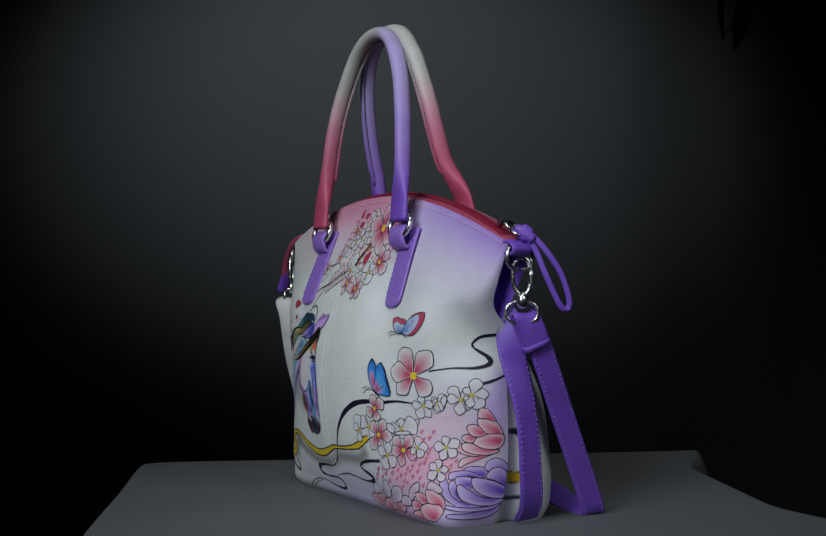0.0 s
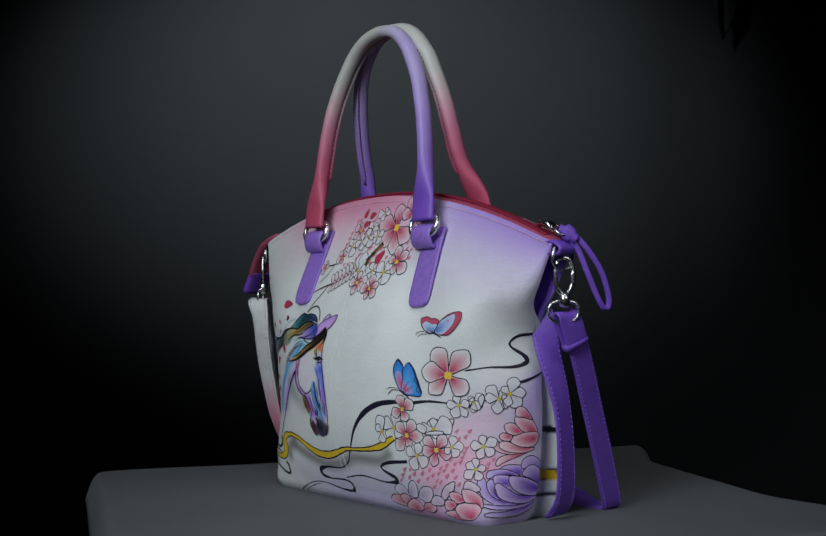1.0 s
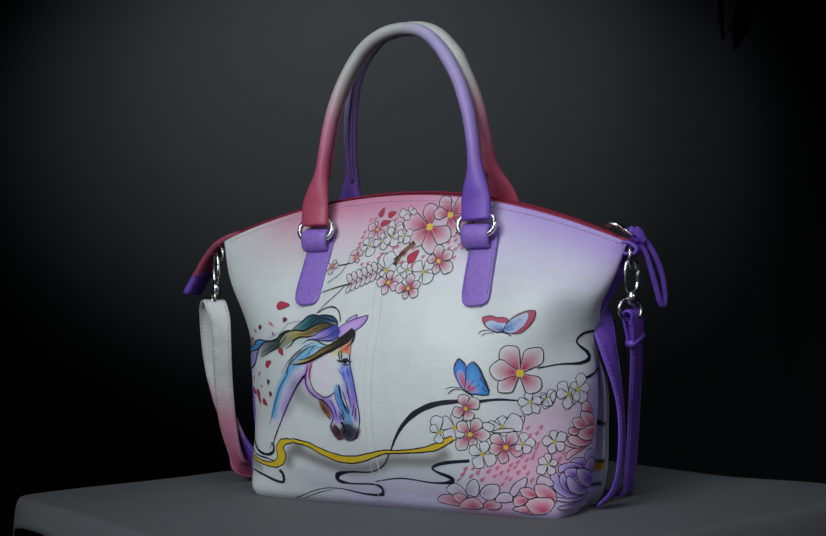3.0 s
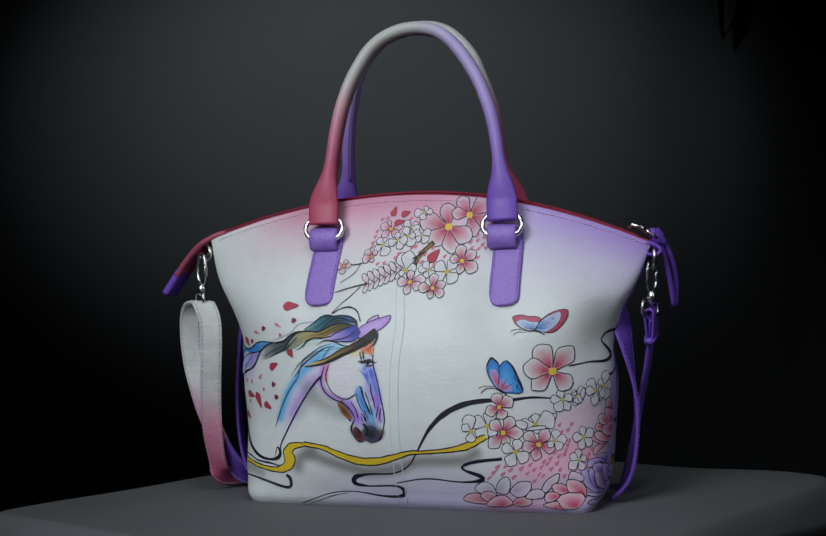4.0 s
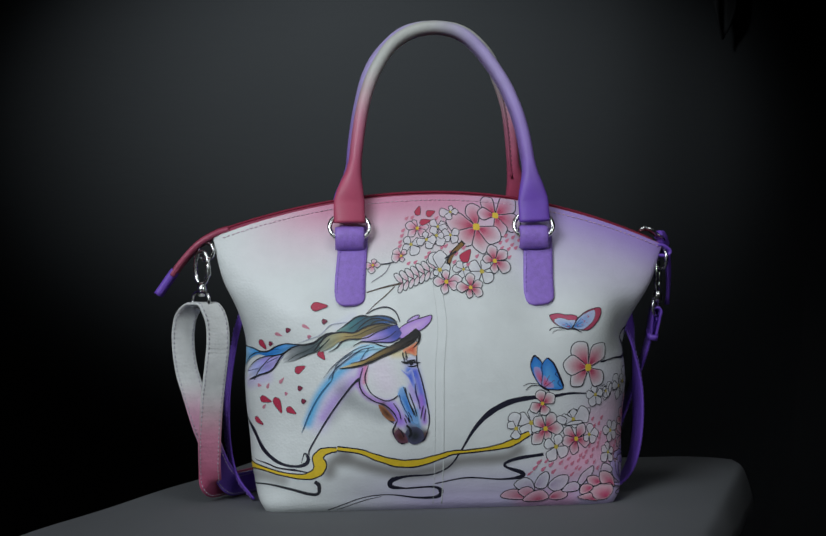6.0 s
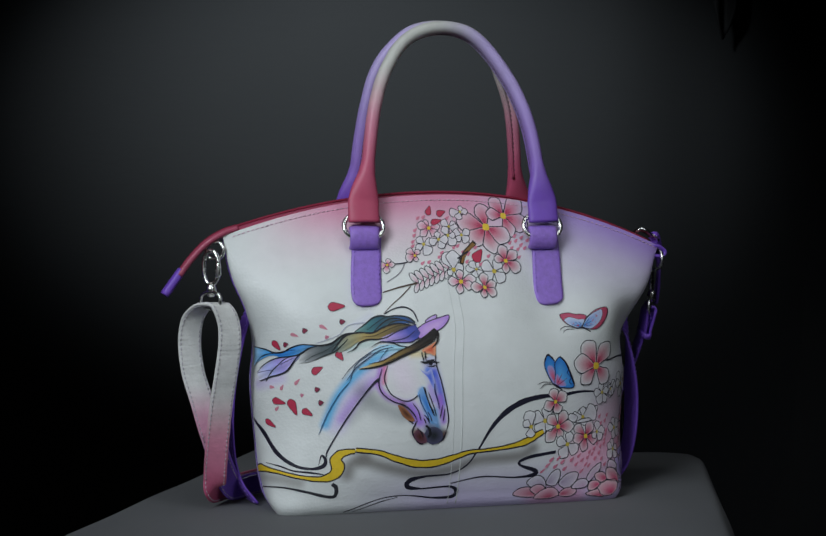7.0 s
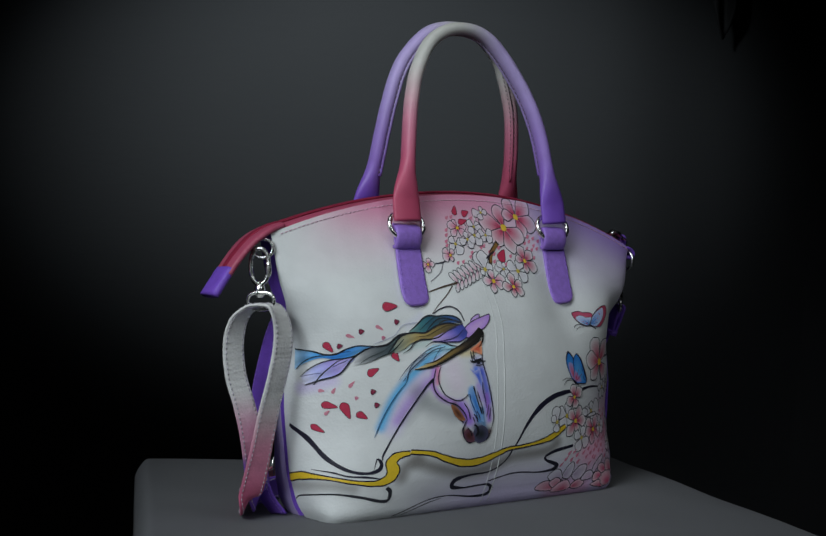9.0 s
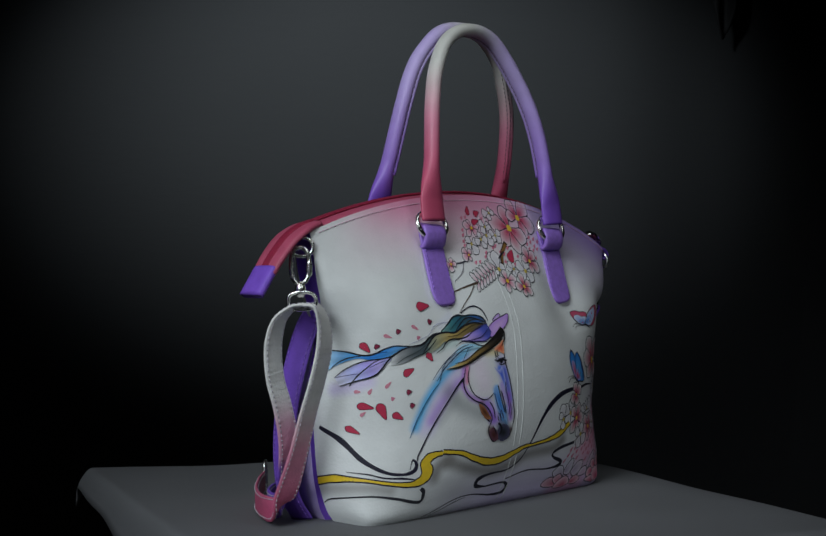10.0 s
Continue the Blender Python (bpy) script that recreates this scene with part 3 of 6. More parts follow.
def ring_path(mid, a, b, u, w, n=36, power=1.0):
    """Points on an oval round mid, with half axes a along u and b along w."""
    k = np.linspace(0, 2 * np.pi, n, endpoint=False)
    cu, cw = np.cos(k), np.sin(k)
    cu, cw = np.sign(cu) * np.abs(cu) ** power, np.sign(cw) * np.abs(cw) ** power
    return np.array(mid) + a * cu[:, None] * unit(np.array(u, float)) + b * cw[:, None] * unit(np.array(w, float))


def snap_hook(mid, u, height=0.034):
    """A swivel snap hook that hangs with its middle at mid; u: the way of its flat side."""
    mid = np.array(mid, float)
    hook = mesh_part("snap_hook", *torus(ring_path(mid + (0, 0, 0.003), 0.0072, height * 0.42, u, (0, 0, 1), power=0.85), 0.0019), chrome, handbag, "polished nickel snap hook")
    base = mid - (0, 0, height * 0.45)
    v, f = sweep([base + (0, 0, h) for h in (-0.007, -0.005, 0, 0.003, 0.005)], u, [0.0025, 0.0042, 0.0046, 0.0038, 0.0025], [0.0025, 0.0042, 0.0046, 0.0038, 0.0025], sides=12, power=2)
    mesh_part("swivel", v, f, chrome, hook)
    u = unit(np.array(u, float))
    v, f = sweep([mid + u * 0.0072 + (0, 0, h) for h in (-0.006, -0.003, 0.004, 0.008)], u, [0.0014, 0.0026, 0.0024, 0.0014], 0.0022, sides=8, power=2)
    mesh_part("latch", v, f, chrome, hook)


def strap():
    """The long shoulder strap, hooked to both ends of the bag and trailing on the sheet."""
    grade = hexa("#dfe0dd")

    def white_to_red(v):
        c = np.ones((len(v), 3)) * np.array(grade)
        c = blend(c, hexa("#d98ba6"), 1 - soft(v[:, 2], 0.070, 0.125))
        return blend(c, hexa("#c4547a"), 1 - soft(v[:, 2], 0.020, 0.075))

    def white_to_purple(v):
        c = np.ones((len(v), 3)) * np.array(grade)
        c = blend(c, hexa("#e0a5c0"), 1 - soft(v[:, 2], 0.09, 0.13))
        return blend(c, PURPLE, 1 - soft(v[:, 2], 0.060, 0.075))

    d, z = (0.69, -0.72, 0.0), (0.05, 0.05, 1.0)
    flat_strap("strap", [(-.2085, -.057, .1955), (-.2010, -.0645, .1935), (-.1945, -.066, .180), (-.1935, -.065, .160), (-.1965, -.060, .135), (-.2000, -.053, .110),
                         (-.2030, -.043, .075), (-.2040, -.030, .045), (-.2030, -.016, .0300), (-.1930, .012, .0270), (-.1700, .050, .0265), (-.1350, .090, .0270), (-.1020, .122, .0270)],
               [(.75, .6, 0), (.85, .5, 0), (.94, .32, 0), (.98, .18, 0), (.98, .16, 0), (.98, .12, 0), (.98, .0, 0), (0.8, -0.35, 0.3), (0.35, -0.35, 0.9), z, z, z, z], "white leather strap fading to red", white_to_red, thread=pale_thread)
    flat_strap("strap", [(-.2085, -.057, .1955), (-.2160, -.052, .1925), (-.2230, -.045, .182), (-.2255, -.041, .163), (-.2230, -.040, .138), (-.2160, -.041, .113),
                         (-.2080, -.038, .085), (-.1980, -.026, .055), (-.1880, -.008, .0320), (-.1800, .015, .0265), (-.1600, .045, .0262), (-.1200, .070, .0262), (-.050, .078, .0262)],
               [(.75, .6, 0), (.85, .45, 0), (.95, .25, 0), (.98, .15, 0), (.98, .12, 0), (.98, .1, 0), (.98, .0, 0), (0.8, -0.35, 0.3), (0.35, -0.35, 0.9), z, z, z, z], "white leather strap turning purple", white_to_purple, thread=pale_thread)
    # slide buckle on the trailing strap
    mesh_part("buckle", *torus(ring_path((-.1, .1235, .0300), 0.0155, 0.0075, (0, 0, 1), (.72, .69, 0), power=0.6), 0.0016), chrome, handbag, "polished nickel slide buckle")
    # the other end: all purple, down to the sheet and away behind the bag
    e, w = (0.45, 0.89, 0.0), (-0.3, 0.3, 1.0)
    flat_strap("strap", [(.2035, -.029, .1830), (.2040, -.024, .1790), (.2030, -.018, .168), (.1985, -.004, .140), (.1920, .010, .113), (.1830, .030, .075), (.1730, .050, .038),
                         (.1670, .060, .0205), (.1590, .063, .0160), (.1400, .062, .0160), (.1100, .068, .0200), (.050, .074, .0262), (-.050, .080, .0262)],
               [(0.08, 0.99, 0)] * 7 + [(0.1, 0.98, 0.1), (0.2, 0.95, 0.1), (0, 1, 0.2), (0, 0.8, 0.5), (0, .3, 1), z], "purple leather strap", mat=purple_leather, thread=purple_thread)
    # folded end of the purple strap round its ring
    fold = curve([(.2058, -.0190, .1630), (.2068, -.0245, .1750), (.2062, -.0285, .1835), (.2035, -.0297, .1862), (.2008, -.0285, .1835), (.2003, -.0245, .1750), (.2008, -.0190, .1630)], 8)
    mesh_part("strap_loop", *sweep(fold, (0.08, 0.99, 0), 0.0110, 0.0013), purple_leather, handbag)
    mesh_part("keeper", *sweep([(.2033, -.0195, .1640), (.2030, -.0187, .1620), (.2027, -.0178, .1600)], (0.08, 0.99, 0), 0.0120, 0.0052), purple_leather, handbag, "purple leather keeper round the strap")
    mesh_part("ring", *torus(ring_path((.2035, -.0315, .1875), 0.0125, 0.0085, (0.45, 0.89, 0), (0, 0, 1), power=0.8), 0.0016), chrome, handbag)
    mesh_part("ring", *torus(ring_path((-.2085, -.0565, .1985), 0.0110, 0.0070, d, (0, 0, 1), power=0.8), 0.0016), chrome, handbag)
    snap_hook((.2050, -.0320, .2130), (0.45, 0.89, 0))
    snap_hook((-.2075, -.0535, .2235), (0.8, -0.6, 0))
    # rings at the ends of the bag, with their leather loops
    mesh_part("ring", *torus(ring_path((.2065, -.0350, .2310), 0.0135, 0.0100, (-0.2, 0.97, 0), (0, 0, 1), power=0.85), 0.0016), chrome, handbag)
    loop = curve([(.1930, -.038, .2400), (.2040, -.037, .2430), (.2120, -.036, .2380), (.2090, -.036, .2335), (.2000, -.037, .2340)], 8)
    mesh_part("ring_loop", *sweep(loop, (-0.2, 0.97, 0), 0.0105, 0.0018), purple_leather, handbag, "purple leather loop")
    mesh_part("ring", *torus(ring_path((-.2040, -.0520, .2410), 0.0085, 0.0075, (0.8, -0.6, 0), (0, 0, 1), power=0.9), 0.0016), chrome, handbag)


strap()


def zip_pull():
    """Slider at one end of the zip, with a looped leather pull."""
    v, f = sweep([(.186, -.0405, .2565), (.190, -.0400, .2590), (.197, -.0390, .2575), (.203, -.0385, .2520)], (0, 1, 0), [.003, .0048, .0052, .0035], [.0015, .0022, .0022, .0015], sides=12, power=3)
    ob = mesh_part("zip_slider", v, f, chrome, handbag, "polished nickel zip slider")
    mesh_part("slider_ring", *torus(ring_path((.2050, -.0365, .2520), 0.0050, 0.0070, (0, 1, 0), (0.8, 0, -0.6)), 0.0011), chrome, ob)
    pts = [(.2080, -.0340, .2490), (.2135, -.0260, .2380), (.2180, -.0200, .220), (.2205, -.0125, .202), (.2215, -.0060, .191), (.2225, -.0010, .1905), (.2235, -.0010, .199), (.2230, -.0080, .218), (.2190, -.0190, .236), (.2120, -.0290, .2500)]
    mesh_part("zip_pull", *sweep(curve(pts, 10), (0.6, 0.8, 0), 0.0023, 0.0016, sides=8), purple_leather, handbag, "looped purple leather zip pull")
    knot = curve([(.2050, -.0370, .2530), (.2090, -.0330, .2505), (.2140, -.0270, .2440)], 6)
    mesh_part("pull_knot", *sweep(knot, (0.3, 0.5, 0.8), [.004] * 5 + [.0065] * 5 + [.004] * 3, 0.0045, sides=10, power=2.5), purple_leather, handbag)


zip_pull()


# ---- painted art on the front panel: thin films of paint ----
INK = "#15152a"


def line(pts, width, colour=INK):
    """A brush line of that width in mm, or of widths that change along it, tapered at its ends."""
    p = curve(pts, 8) if len(pts) > 2 else np.linspace(pts[0], pts[1], 6)
    w = np.interp(np.linspace(0, 1, len(p)), np.linspace(0, 1, len(pts)), width) if isinstance(width, list) else np.full(len(p), float(width))
    w = w * (1 + 0.05 * np.sin(np.arange(len(p)) * 0.9))
    if not isinstance(width, list):
        w *= np.interp(np.linspace(0, 1, len(p)), [0, 0.12, 0.88, 1], [0.4, 1, 1, 0.4])
    t = unit(np.gradient(p, axis=0))
    n = np.stack([-t[:, 1], t[:, 0]], 1)
    v = np.stack([p - n * w[:, None] / 2, p, p + n * w[:, None] / 2], 1).reshape(-1, 2)
    return [(v, grid_faces(len(p), 3, flip=True), np.ones((len(v), 3)) * np.array(hexa(colour)))]


def ground_tint(v, white):
    """Colour of the panel at those places, with some white laid over it."""
    return blend(panel_paint(v[:, 0], v[:, 1]), hexa("#ecedf0"), np.full(len(v), white))


def patch(pts, inner, outer, hub=None, edge=0.8, smooth=6, fade=1.4, clear=None):
    """A filled shape that fades from its hub to its rim, with an ink outline of that width in mm; clear: thin white paint instead of outer."""
    rim = curve(pts, smooth, closed=True)
    hub = np.array(hub if hub else rim.mean(0), float)
    rings = np.array([0.02, 0.3, 0.55, 0.75, 0.9, 1.0])
    v = (hub + rings[:, None, None] * (rim - hub)[None]).reshape(-1, 2)
    a = np.repeat(rings, len(rim)) ** fade
    far = np.ones((len(v), 3)) * np.array(hexa(outer)) if clear is None else ground_tint(v, clear)
    near = np.ones((len(v), 3)) * np.array(hexa(inner))
    c = near + (far - near) * a[:, None]
    out = [(v, grid_faces(len(rings), len(rim), closed=True, flip=True), c)]
    if edge:
        closed = np.concatenate([rim, rim[:2]])
        t = unit(np.gradient(closed, axis=0))
        n = np.stack([-t[:, 1], t[:, 0]], 1) * edge / 2
        w = np.stack([closed - n, closed + n], 1).reshape(-1, 2)
        out.append((w, grid_faces(len(closed), 2, flip=True), np.ones((len(w), 3)) * np.array(hexa("#23202f"))))
    return out


def strand(upper, lower, colours):
    """A lock of hair between two lines, with its colour changing along it."""
    a, b = curve(upper, 8), curve(lower, 8)
    t = np.linspace(0, 1, 40)
    a = np.stack([np.interp(t, np.linspace(0, 1, len(a)), a[:, k]) for k in range(2)], 1)
    b = np.stack([np.interp(t, np.linspace(0, 1, len(b)), b[:, k]) for k in range(2)], 1)
    across = np.linspace(0, 1, 7)
    v = a[:, None] * (1 - across)[None, :, None] + b[:, None] * across[None, :, None]
    tints = np.array([hexa(c) for c in colours])
    c = np.stack([np.interp(t, np.linspace(0, 1, len(tints)), tints[:, k]) for k in range(3)], 1)[:, None, :]
    c = c * (1 - 0.16 * np.sin(9 * across + 2))[None, :, None]
    return [(v.reshape(-1, 2), grid_faces(40, 7), np.clip(c, 0, 1).reshape(-1, 3))]


LAYER = [0]


def paint(name, label, pieces):
    """One painted motif out of pieces laid over one another."""
    verts, faces, cols = [], [], []
    lift = 0.00016 + 0.00005 * (LAYER[0] % 12)
    LAYER[0] += 1
    count = 0
    for piece in pieces:
        for v, f, c in piece:
            verts.append(on_panel(v[:, 0], v[:, 1], lift))
            faces += [tuple(i + count for i in x) for x in f]
            cols.append(c)
            count += len(v)
            lift += 0.000008
    ob = mesh_part(name, np.concatenate(verts), faces, art_paint, front_panel, label, np.concatenate(cols))
    return ob


TINTS = {"pink": ("#c42c5c", 0.35, "#ecc840"), "pale": ("#dc7f9e", 0.4, "#e6c434"), "white": ("#d3cfd6", 0.55, "#cdb84a")}


def flower(mid, tips, tint):
    """An outlined blossom with a petal to each tip and a yellow heart."""
    mid = np.array(mid, float)
    inner, white, heart = TINTS[tint]
    pieces = []
    n = max(len(tips), 4)
    size = np.mean([np.hypot(*(np.array(t) - mid)) for t in tips])
    for k, tip in enumerate(tips):
        d = np.array(tip, float) - mid
        q = np.array((-d[1], d[0]))
        w = min((0.54 if tint == "white" else 0.49) * math.tan(math.pi / n), 0.44) * (0.92 + 0.16 * ((k * 37) % 5) / 4)
        skew = 0.05 * (((k * 53) % 7) / 3 - 1)
        pts = [mid + d * 0.05, mid + d * 0.36 + q * w * 0.60, mid + d * (0.66 + skew) + q * w, mid + d * 0.90 + q * w * 0.66, mid + d * (1.04 + skew),
               mid + d * 0.90 - q * w * 0.62, mid + d * (0.68 - skew) - q * w, mid + d * 0.36 - q * w * 0.60]
        pieces.append(patch(pts, inner, inner, tuple(mid + d * 0.12), edge=min(0.9, 0.44 + 0.025 * size), smooth=4, fade=0.9 if tint == "white" else 1.4, clear=white))
    a = np.linspace(0, 2 * np.pi, 8, endpoint=False)
    r = size * (0.13 if tint == "pink" else 0.15)
    pieces.append(patch([mid + r * (1 + 0.2 * (i % 2)) * np.array((math.cos(x), math.sin(x))) for i, x in enumerate(a)], heart, heart, edge=0, smooth=3))
    if tint != "white":
        for tip in tips:
            d = np.array(tip, float) - mid
            for k in (-0.18, 0.05, 0.22):
                e = d + np.array((-d[1], d[0])) * k
                pieces.append(line([mid + e * 0.15, mid + e * (0.42 - abs(k) * 0.3)], 0.25, "#a82a4e"))
    paint("painted_flower", tint + " painted blossom with a yellow heart", pieces)


def petal(a, b, width, colour):
    """A loose painted petal, round at a and pointed at b."""
    a, b = np.array(a, float), np.array(b, float)
    d = b - a
    q = unit(np.array((-d[1], d[0]))) * width / 2
    pts = [a - d * 0.1, a + d * 0.15 + q, a + d * 0.55 + q * 0.75, b, a + d * 0.55 - q * 0.7, a + d * 0.1 - q]
    dark = colour in ("#c23553", "#8c2b48")
    paint("painted_petal", "loose painted petal", [patch(pts, colour, colour, edge=0.45 if dark else 0, smooth=4)])


def leaflet(a, b):
    a, b = np.array(a, float), np.array(b, float)
    d = b - a
    q = np.array((-d[1], d[0])) * 0.21
    paint("painted_leaflet", "white painted leaflet with a pink root", [patch([a, a + d * 0.4 + q, a + d * 0.85 + q * 0.8, b, a + d * 0.85 - q * 0.8, a + d * 0.4 - q], "#d98aa6", "#e8e6e8", tuple(a + d * 0.06), edge=0.7, smooth=4, fade=0.6, clear=0.4)])


paint("painted_ribbon", "black painted ribbon", (
    line([(12.6, 67.6), (24.3, 87.2), (37.8, 100.7), (55.4, 109.5), (75.4, 113.0), (89.0, 112.9), (110.3, 116.0), (129.2, 115.8)], [1.3, 3.1, 4.9, 4.9, 3.6, 3.1, 2.2, 1.3]),
    line([(12.6, 67.6), (3.7, 55.0), (-10.6, 47.9), (-31.8, 46.6), (-45.5, 43.3), (-46.1, 37.4), (-33.7, 35.4)], [1.3, 1.3, 1.3, 1.8, 4.5, 4.0, 1.3]),
    line([(-33.7, 35.4), (-10.6, 36.3), (-3.2, 32.4), (-6.4, 26.9), (-22.9, 26.5), (-48.2, 29.9), (-70.8, 27.5), (-100.0, 16.7)], [1.3, 1.8, 4.0, 3.1, 1.8, 0.9, 0.9, 0.9]),
    line([(-92.4, 16.7), (-70.7, 24.6), (-54.6, 28.5)], [0.4, 0.9, 0.4]),
))
paint("painted_ribbon", "black painted ribbon", (
    line([(-8.5, 39.2), (18.6, 43.9), (48.4, 41.8), (65.8, 43.6), (66.1, 47.4), (53.3, 52.3), (51.5, 56.1), (62.6, 60.2), (85.2, 63.1)], [0.9, 1.3, 1.3, 3.6, 4.0, 2.2, 2.2, 3.1, 2.7]),
))
paint("painted_ribbon", "black painted ribbon", (
    line([(-201.9, 96.8), (-182.3, 86.4), (-163.8, 69.2), (-145.4, 58.9), (-129.9, 56.0), (-120.0, 58.2), (-117.7, 63.3), (-121.3, 67.4), (-123.6, 59.2)], [3.1, 4.9, 4.0, 2.7, 2.2, 3.6, 3.1, 1.3, 0.4]),
    line([(-177.4, 59.5), (-158.8, 57.5), (-145.3, 54.1), (-129.8, 52.8), (-118.8, 51.1)], [0.4, 1.3, 1.3, 1.8, 0.9]),
    line([(-202.1, 31.8), (-191.7, 35.9), (-158.2, 39.5), (-135.2, 36.6), (-116.7, 32.0), (-108.7, 32.2), (-107.9, 39.4), (-111.6, 43.0)], [0.9, 1.3, 1.3, 2.2, 2.7, 2.7, 3.6, 3.1], "#2b2c33"),
))
paint("painted_ribbon", "yellow painted ribbon with dark edges", (
    line([(-210.0, 49.5), (-188.2, 53.5), (-163.6, 52.9), (-140.7, 49.2), (-122.9, 47.3), (-112.1, 49.8), (-107.0, 56.1), (-109.1, 62.9), (-105.9, 68.1), (-99.1, 70.4), (-93.0, 70.9)], [7.6, 7.6, 4.0, 4.0, 5.3, 8.9, 12.0, 11.1, 8.5, 5.8, 4.5]),
    line([(-210.0, 49.5), (-188.2, 53.5), (-163.6, 52.9), (-140.7, 49.2), (-122.9, 47.3), (-112.1, 49.8), (-107.0, 56.1), (-109.1, 62.9), (-105.9, 68.1), (-99.1, 70.4), (-93.0, 70.9)], [5.3, 5.3, 1.8, 1.8, 3.1, 6.7, 9.8, 8.9, 6.2, 3.6, 2.2], "#e8c52c"),
    line([(-92.6, 71.9), (-73.3, 69.2), (-58.8, 63.7), (-40.8, 58.5), (-23.4, 58.5), (-6.3, 63.1), (5.9, 66.7), (19.3, 67.6), (39.2, 69.8), (54.5, 73.2), (63.5, 77.7), (72.6, 82.1)], [4.5, 4.9, 6.2, 7.6, 7.6, 5.8, 4.5, 3.6, 4.5, 6.7, 7.1, 4.9]),
    line([(-92.6, 71.9), (-73.3, 69.2), (-58.8, 63.7), (-40.8, 58.5), (-23.4, 58.5), (-6.3, 63.1), (5.9, 66.7), (19.3, 67.6), (39.2, 69.8), (54.5, 73.2), (63.5, 77.7), (72.6, 82.1)], [2.2, 2.7, 4.0, 5.3, 5.3, 3.6, 2.2, 1.3, 2.2, 4.5, 4.9, 2.7], "#e8c52c"),
))
paint("painted_ribbon", "black painted ribbon", (
    line([(142.7, 144.9), (161.8, 149.1), (181.7, 150.3), (192.3, 154.6), (189.7, 160.5), (178.5, 168.0), (177.5, 173.1), (185.4, 179.6), (201.5, 182.1)], [1.3, 1.3, 2.7, 4.5, 3.6, 1.8, 1.8, 2.7, 3.1]),
))
paint("painted_ribbon", "black painted ribbon", (
    line([(183.9, 135.7), (194.1, 138.4), (204.5, 142.8), (210.0, 146.4)], [2.7, 2.7, 1.8, 1.3]),
))
paint("painted_branch", "brown painted twig", (
    line([(-67.1, 205.2), (-52.9, 208.6), (-37.0, 211.5)], [0.9, 1.3, 1.8], "#4a3a2c"),
    line([(-70.1, 186.6), (-61.6, 193.9), (-51.6, 201.2), (-42.8, 209.0)], [0.4, 0.7, 0.9, 0.9], "#4a3a2c"),
))
paint("painted_branch", "thin dark painted twig", (
    line([(-63.6, 229.7), (-49.5, 229.2), (-38.2, 231.8)], 1.1),
    line([(-62.7, 213.8), (-51.4, 220.9), (-46.3, 229.0)], [0.7, 0.9, 0.9], "#8a8a90"),
))
paint("painted_branch", "brown painted twig", (
    line([(3.8, 226.8), (7.8, 236.6), (17.7, 246.9)], [3.6, 4.0, 4.5], "#241a14"),
    line([(4.6, 228.2), (8.3, 236.6), (16.7, 245.5)], [1.8, 2.7, 3.1], "#8a6430"),
    line([(0.9, 231.9), (11.0, 238.5)], [1.3, 1.8]),
))
